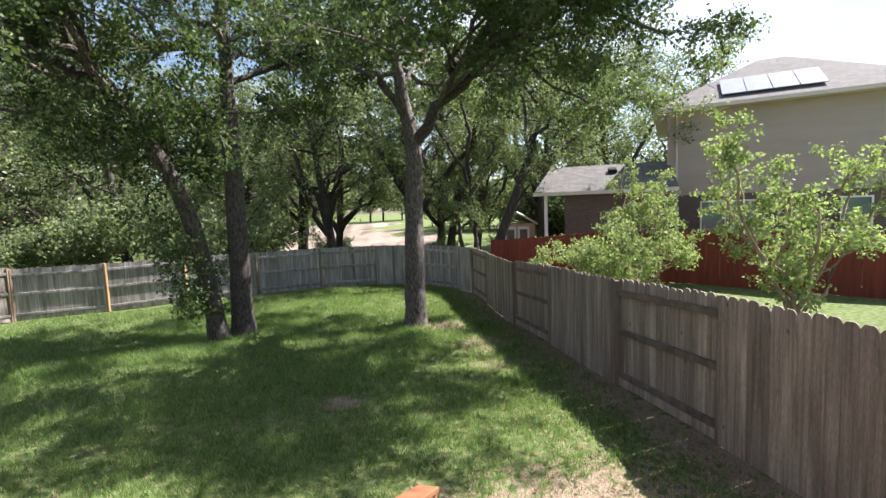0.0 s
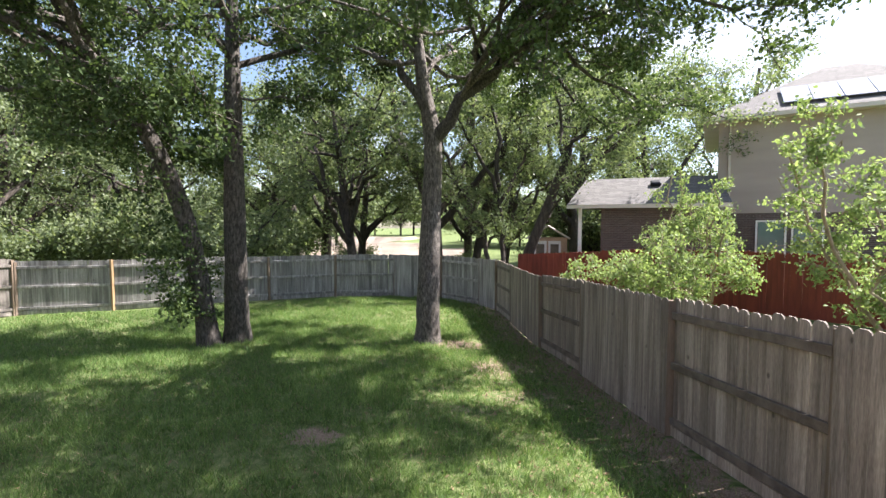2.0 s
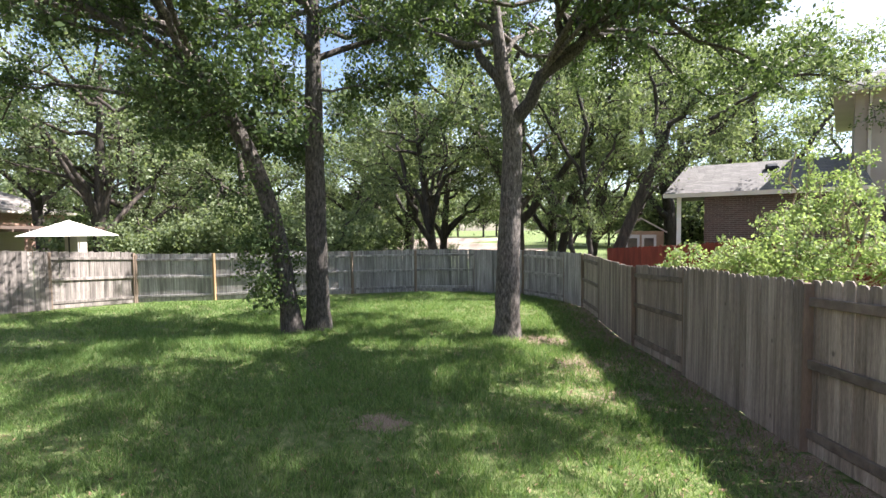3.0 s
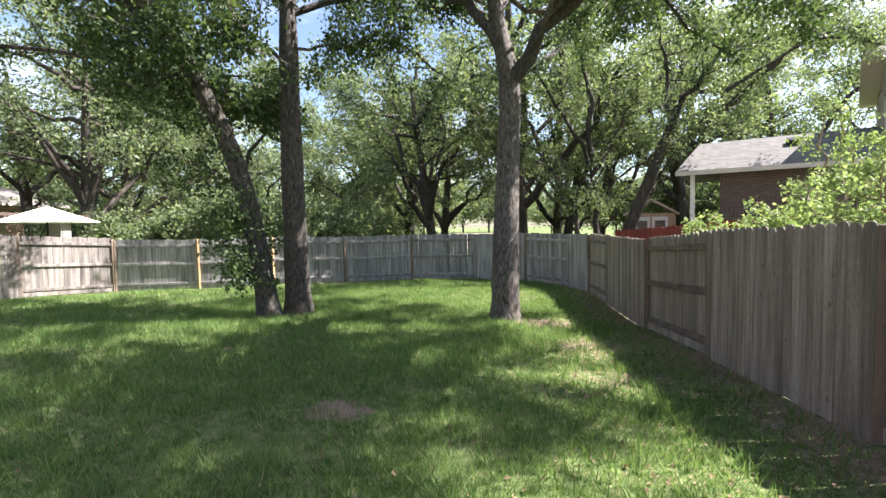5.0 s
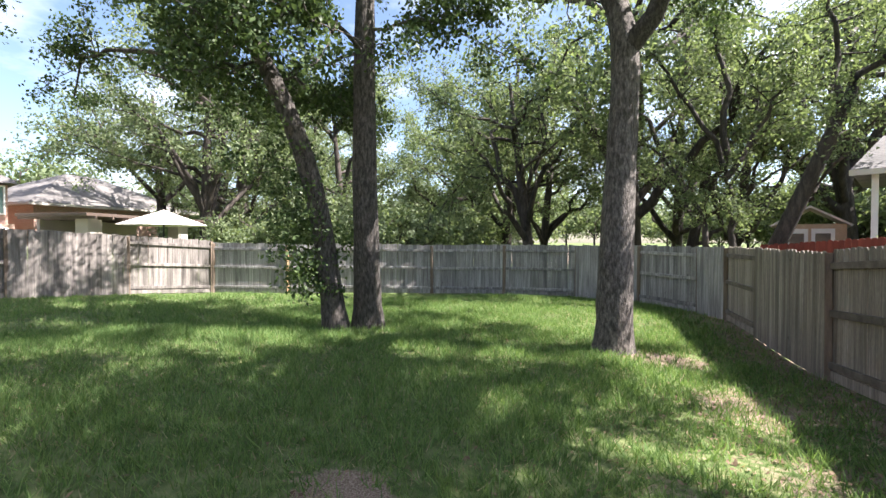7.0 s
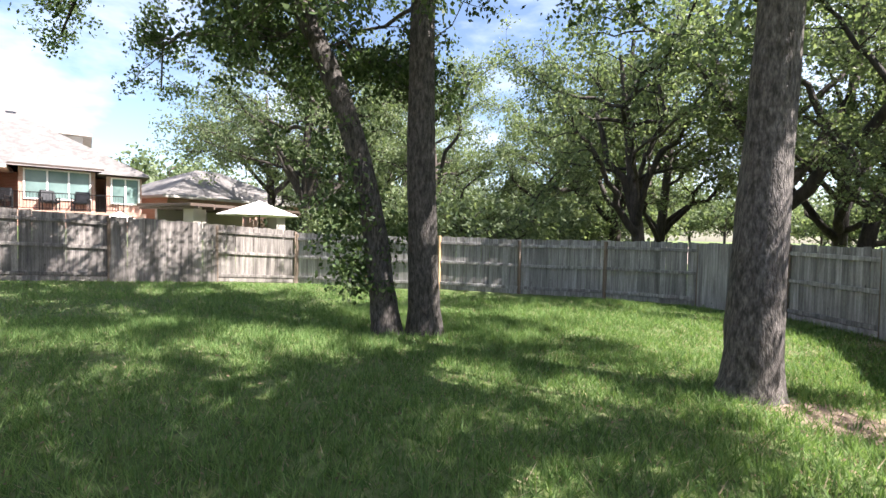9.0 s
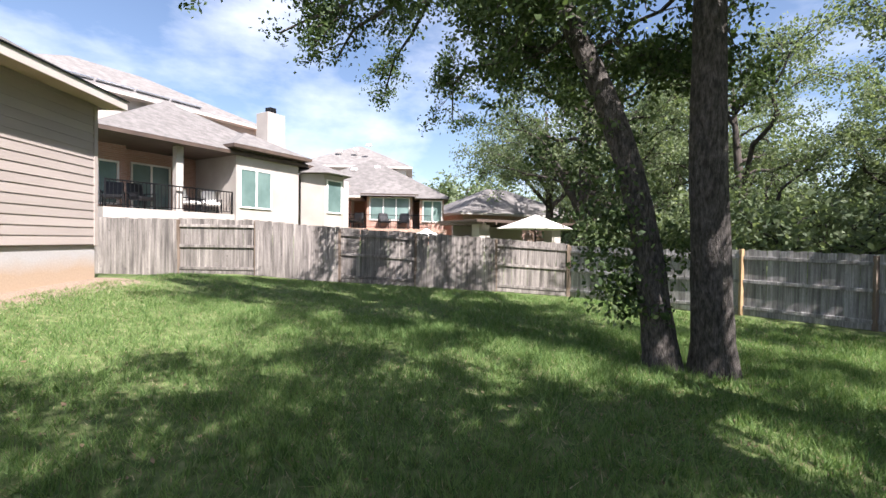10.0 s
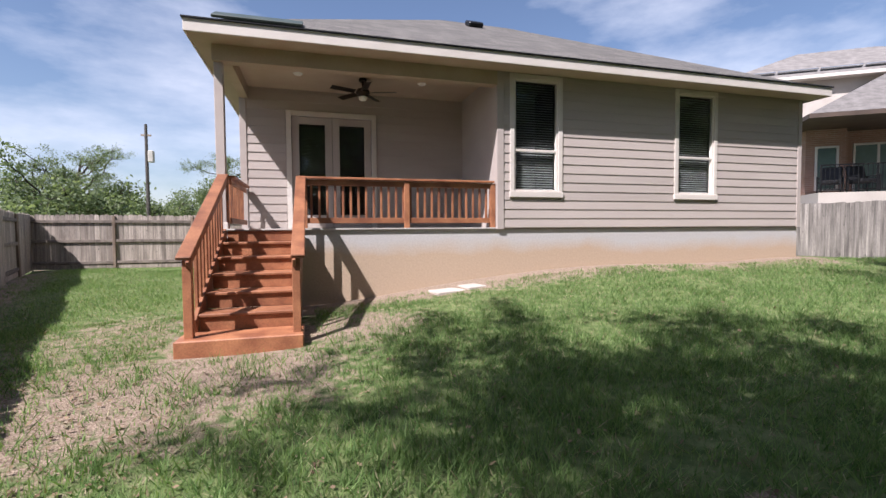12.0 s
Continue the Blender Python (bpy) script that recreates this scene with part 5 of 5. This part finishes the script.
def house_b():
    h = thing("neighbour_house", "brick house with large hipped roof and black balcony rail", "house", pose(-31.3, -1.3, 0, 0, 0, -90) @ Matrix.Diagonal((0.9, 1, 1, 1)))
    F, E = 2.45, 4.35
    # local +y faces the yard, local -x runs along the row
    part("wall", box((-11.3, -14, 0.4), (0, -2.2, E)), BRICK, h)
    part("terrace", box((-11.5, -2.2, 0.4), (0.2, 0.9, F - 0.1)), BRICK, h)
    part("column", box((-3.0, -0.25, F - 0.1), (-2.75, 0.0, E)), PALE, h)
    part("wall", box((-9.1, -3, 0.4), (-5.8, 0.0, E + 0.15)), BRICK, h)
    part("fascia", box((-9.5, -3, E + 0.1), (-5.4, 0.4, E + 0.245)), DARK_TRIM, h)
    hip_roof("roof", -9.5, -5.4, -6, 0.4, E + 0.25, 0.55, h, SHINGLE_TAN)
    hip_roof("roof", -11.7, 0.5, -14.4, 0.5, E + 0.1, 0.55, h, SHINGLE_TAN)
    part("fascia", box((-5.4, -2.2, E - 0.05), (0.5, 0.5, E + 0.095)), TRIM, h)
    part("wall", box((-8.5, -14, E), (0.5, -5.5, E + 2.7)), PALE, h)
    hip_roof("roof", -9.0, 1.0, -14.5, -5.0, E + 2.86, 0.5, h, SHINGLE_TAN)
    part("fascia", box((-9.02, -14.5, E + 2.7), (1.02, -4.98, E + 2.85)), TRIM, h)
    far_window(h, pose(-8.9, 0.0, F + 0.45), 2.9, 1.5, 3)
    far_window(h, pose(-1.8, -2.2, F + 0.2), 1.3, 1.6, 2)
    part("door", box((-4.6, -2.2, F), (-3.7, -2.15, F + 1.9)), PALE, h)
    part("wall", box((-11.3, -2.6, 0.4), (-9.6, 0.5, E - 0.1)), BRICK, h)
    hip_roof("roof", -11.7, -9.2, -4, 0.9, E - 0.05, 0.6, h, SHINGLE_TAN)
    far_window(h, pose(-11.2, 0.5, F + 0.35), 1.4, 1.4, 2)
    black_railing(h, (-10.4, 0.85, F - 0.1), (0.1, 0.85, F - 0.1), 0.85)
    for x, y, z in ((-2.5, -7.4, 8.65), (-4.0, -7.2, 8.75), (-4.4, -3.4, 6.6), (-6.2, -4.2, 6.9), (-5.2, -6.6, 9.0)):
        part("roof_vent", box((-0.25, -0.2, 0), (0.25, 0.2, 0.14), pose(x, y, z, -26), 0.04), PALE, h)


def house_c():
    h = thing("neighbour_house", "low brick house with broad shingle roof behind trees", "house", pose(-38.5, 15.5, 0, 0, 0, -70))
    hip_block(h, -6.0, 5.0, -9, 0, 0.2, 3.7, BRICK, 0.5, 0.5)
    g = thing("pergola", "dark flat-roofed pergola with pale pillars", "pergola", pose(-23.6, 12.0, 0, 0, 0, -62))
    z = lz(-23.6, 12.0)
    for x in (-2.4, 2.2):
        part("pillar", box((x - 0.3, -0.3, z - 0.2), (x + 0.3, 0.3, 2.5), None, 0.01), STUCCO, g)
    part("roof", box((-3.2, -2.5, 2.5), (3.0, 0.8, 2.62), None, 0.01), DARK_TRIM, g)
    for i in range(9):
        part("rafter", box((-3.0 + i * 0.72, -2.6, 2.4), (-2.94 + i * 0.72, 1.0, 2.5)), DARK_TRIM, g)
    part("back_wall", box((-2.4, -2.5, z - 0.2), (2.2, -2.35, 2.5)), STUCCO, g)


def parasol(x, y, top, r, label):
    p = thing("patio_umbrella", label, "umbrella", pose(x, y, lz(x, y)))
    hgt = top - lz(x, y)
    bm = bmesh.new()
    bmesh.ops.create_cone(bm, cap_ends=True, segments=12, radius1=0.03, radius2=0.025, depth=hgt, matrix=Matrix.Translation((0, 0, hgt / 2)))
    part("pole", bm, BLACK, p)
    rim = [(r * math.cos(math.pi * i / 4), r * math.sin(math.pi * i / 4), hgt - r * 0.3) for i in range(8)]
    mid = [(r * 0.3 * math.cos(math.pi * i / 4), r * 0.3 * math.sin(math.pi * i / 4), hgt - 0.08) for i in range(8)]
    fs = [[rim[i], rim[(i + 1) % 8], mid[(i + 1) % 8], mid[i]] for i in range(8)]
    part("canopy", solid(fs, 0.012), CANVAS, p)
    part("vent_top", solid([[mid[i], mid[(i + 1) % 8], (0, 0, hgt + 0.12)] for i in range(8)], 0.01), CANVAS, p)
    for i in range(8):
        part("rib", beam((0, 0, hgt - 0.1), rim[i], 0.015, 0.015, 0.0), BLACK, p)


def house_right():
    """Two-storey house and its low wing beyond the side fence; local +y faces the yard."""
    h = thing("neighbour_house", "two-storey taupe siding house with solar panels", "house", pose(6.6, 23.7, 0, 0, 0, 180 - 16))
    E = 7.15
    part("wall", box((-9.2, -8, 0.2), (0, 0, 3.3)), BRICK_DARK, h, "dark brick ground-floor wall")
    part("wall", box((-9.2, -8, 3.3), (0, 0.02, E)), SIDING, h)
    hip_roof("roof", -9.8, 0.6, -8.6, 0.6, E + 0.17, 0.58, h, SHINGLE_GREY)
    part("fascia", box((-9.82, -8.6, E), (0.62, 0.62, E + 0.165)), TRIM, h)
    part("downpipe", box((-0.45, 0.03, 0.3), (-0.36, 0.12, E), None, 0.01), TRIM, h)
    for i in range(4):
        m = pose(-2.2 - 0.95 * i, 0.5, E + 0.24, -math.degrees(math.atan(0.58)))
        part("solar_panel", box((-0.93, -2.5 - 0.0 * i, 0.08), (0, -0.5, 0.12), m, 0.01), SOLAR, h)
    for x in (-1.4, -2.6, -6.5):
        far_window(h, pose(x - 1.05, 0.02, 1.5), 1.05, 1.5, 1)
    w = thing("neighbour_wing", "low brick wing with shingle roof and open porch", "house", pose(5.9, 21.8, 0, 0, 0, 180 - 7))
    part("wall", box((-0.2, -5, 0.2), (4.2, 0, 3.6)), BRICK_DARK, w)
    part("column", box((5.0, -0.2, 0.2), (5.15, -0.05, 3.6)), PALE, w)
    part("roof", solid([[(-0.6, 0.4, 3.65), (5.6, 0.4, 3.65), (5.0, -2.4, 5.0), (-0.6, -2.4, 5.0)], [(5.6, 0.4, 3.65), (5.6, -5.4, 3.65), (5.0, -2.4, 5.0)], [(5.6, -5.4, 3.65), (-0.6, -5.4, 3.65), (-0.6, -2.4, 5.0), (5.0, -2.4, 5.0)],
                        [(-0.6, 0.4, 3.65), (-0.6, -2.4, 5.0), (-0.6, -5.4, 3.65)], [(-0.6, 0.4, 3.65), (5.6, 0.4, 3.65), (5.6, -5.4, 3.65), (-0.6, -5.4, 3.65)]]), SHINGLE_GREY, w)
    part("fascia", box((-0.6, 0.4, 3.5), (5.6, 0.43, 3.66)), TRIM, w)
    part("roof_vent", box((-0.22, -0.2, 0), (0.22, 0.2, 0.2), pose(2.0, -1.5, 4.55, -25), 0.06), BLACK, w)
    s = thing("garden_shed", "small tan wooden garden shed with window doors", "shed", pose(-0.55, 23.6, 0.45, 0, 0, 180))
    part("wall", box((-0.9, -1.8, -0.6), (0.9, 0, 1.75)), mat("tan_shed_board", (0.36, 0.24, 0.16), (0.44, 0.31, 0.21), 3, 40), s)
    part("roof", solid([[(-1.05, 0.15, 1.72), (0, 0.15, 2.35), (0, -1.95, 2.35), (-1.05, -1.95, 1.72)], [(1.05, 0.15, 1.72), (0, 0.15, 2.35), (0, -1.95, 2.35), (1.05, -1.95, 1.72)]], 0.06), TRIM, s)
    for a in (-0.62, 0.04):
        part("door", box((a, 0.0, 0.1), (a + 0.58, 0.04, 1.6), None, 0.005), PALE, s)
        part("door_panel", box((a + 0.1, 0.04, 0.75), (a + 0.48, 0.05, 1.45)), mat("shed_glass", (0.12, 0.1, 0.08), (0.2, 0.16, 0.12), 3, 30), s)


house_a()
house_b()
house_c()
parasol(-21.7, 12.4, 2.75, 1.75, "large cream cantilever patio umbrella, open")
parasol(-24.5, 7.6, 2.15, 1.0, "small white patio umbrella, open")
house_right()

def lounge_chair(m, cushion, label):
    c = thing("patio_chair", label, "chair", m, "neighbours' porch chairs")
    part("seat", box((-0.3, -0.32, 0.36), (0.3, 0.32, 0.5), None, 0.04), cushion, c)
    part("backrest", box((-0.3, -0.06, 0.0), (0.3, 0.06, 0.62), pose(0, -0.3, 0.42, 14), 0.04), cushion, c)
    for x in (-0.33, 0.33):
        part("armrest", box((x - 0.03, -0.34, 0.6), (x + 0.03, 0.3, 0.64), None, 0.01), BLACK, c)
        for y in (-0.3, 0.26):
            part("leg", box((x - 0.02, y - 0.02, 0), (x + 0.02, y + 0.02, 0.6)), BLACK, c)


HOUSE_A = pose(-20.0, -2.3, 0, 0, 0, math.degrees(math.atan2(-0.56, 0.83)))
HOUSE_B = pose(-31.3, -1.3, 0, 0, 0, -90)
for x, y, r in ((-1.0, -0.8, 20), (-1.9, -0.7, -15)):
    lounge_chair(HOUSE_A @ pose(x, y, 2.65, 0, 0, r), PALE, "white-cushioned patio chair on the neighbour's porch")
for x, y, r in ((0.9, -0.7, 10), (1.8, -0.9, -30)):
    lounge_chair(HOUSE_A @ pose(x, y, 2.65, 0, 0, r), BLACK, "dark patio chair on the neighbour's porch")
for x, y, r in ((-1.4, -0.6, 0), (-2.8, -0.7, 30), (-4.6, 0.45, -20), (-6.4, 0.45, 15), (-7.6, 0.5, -10)):
    lounge_chair(HOUSE_B @ pose(x, y, 2.35, 0, 0, r), BLACK, "dark metal patio chair on the terrace")


def far_treeline():
    """Low woods in the distance, past the end of the side yard and behind the oaks."""
    rng = random.Random(4)
    src = bpy.data.objects["shrub"]
    for i in range(16):
        x, y = -4 + 3.0 * i + rng.uniform(-1, 1), -52 - rng.uniform(0, 14)
        copy_thing(src, pose(x, y, lz(x, y) - 0.3, 0, 0, rng.uniform(0, 360)) @ Matrix.Scale(rng.uniform(1.6, 2.3), 4))
    for i in range(46):
        a = math.radians(62 + 110 * i / 46 + rng.uniform(-1, 1))
        r = rng.uniform(62, 85) if not 104 < math.degrees(a) < 117 else rng.uniform(150, 175)
        x, y = r * math.cos(a), r * math.sin(a)
        copy_thing(src, pose(x, y, lz(x, y) - 0.3, 0, 0, rng.uniform(0, 360)) @ Matrix.Scale(rng.uniform(2.2, 3.6) * (1.0 if r < 100 else 1.7), 4))
    for x, y, s in ((17.5, -34.0, 2.0),):
        copy_thing(src, pose(x, y, lz(x, y) - 0.2, 0, 0, 40) @ Matrix.Scale(s, 4))


far_treeline()


def far_clearing():
    """Pale graded earth seen between the trunks, well past the back fence."""
    earth = mat("pale_graded_earth", (0.36, 0.29, 0.235), (0.5, 0.42, 0.35), 0.15, 2.0, rough=0.95, bump=0.1)
    bm = bmesh.new()
    inner, outer = [], []
    for i in range(15):
        a = math.radians(101 + 19 * i / 14)
        near, far = 43 + 3 * math.sin(i * 1.7), 140 + 6 * math.sin(i * 2.3)
        inner.append(bm.verts.new((near * math.cos(a), near * math.sin(a), -0.26)))
        outer.append(bm.verts.new((far * math.cos(a), far * math.sin(a), -0.2)))
    for i in range(14):
        bm.faces.new((inner[i + 1], inner[i], outer[i], outer[i + 1]))
    bmesh.ops.solidify(bm, geom=bm.faces[:], thickness=0.3)
    tagged(part("bare_earth", bm, earth), "pale bare graded earth beyond the woodland", "ground", kind="structure")


far_clearing()


def utility_pole(x, y):
    p = thing("utility_pole", "grey wooden utility pole with small crossarm", "pole", pose(x, y, lz(x, y)))
    bm = bmesh.new()
    bmesh.ops.create_cone(bm, cap_ends=True, segments=10, radius1=0.15, radius2=0.1, depth=9.5, matrix=Matrix.Translation((0, 0, 4.75)))
    part("mast", bm, BARK, p)
    part("crossarm", box((-0.35, -0.06, 8.6), (0.35, 0.06, 8.72)), TWIG, p)
    part("transformer", box((-0.5, -0.2, 6.6), (-0.12, 0.2, 7.5), None, 0.05), CONC, p)


utility_pole(11.4, -32.1)

# ---- fences last: their boards ----
RY = [-9.9, -7.6, -5.3, -3.0, -0.7, 1.5, 3.7, 5.85, 8.0, 10.7, 13.15, 15.95, 18.1]
build_fence("side_fence", "weathered brown cedar privacy fence with alternating bays", [right_line(y) for y in RY], [1, 0, 1, 0, 1, 0, 1, 0, 1, 0, 1, 0], FENCE)
BACK = [(-17.6, 12.55), (-15.58, 14.32), (-13.7, 16.1), (-11.68, 17.95), (-9.4, 19.4), (-7.0, 20.35), (-4.8, 20.0), (-2.95, 19.0), (-2.19, 18.1)]
build_fence("back_fence", "grey weathered cedar fence with rails facing the yard", BACK, [0, 0, 0, 0, 0, 1, 0, 1], FENCE_GREY, inside=-1, ear=False, new_posts=(1, 2))
LEFT = [(-17.62, y) for y in (12.5, 9.88, 7.03, 4.38, 1.53, -1.05, -3.75, -6.2)]
build_fence("neighbour_fence", "sun-bleached grey cedar fence with alternating bays", LEFT, [0, 1, 0, 1, 0, 1, 1], FENCE_MID, height=1.9, inside=1, ear=False)
x0, y0 = right_line(-9.9)
END = [(x0 - 2.4 * i, y0) for i in range(4)]
build_fence("end_fence", "weathered cedar fence with rails facing the yard", END, [0, 0, 0], FENCE, inside=-1)
RED = [(-1.7 + 2.35 * i, 21.6 - 1.5 * i) for i in range(8)]
build_fence("red_fence", "red-stained wooden privacy fence", RED, [1] * 7, RED_WOOD, inside=-1)
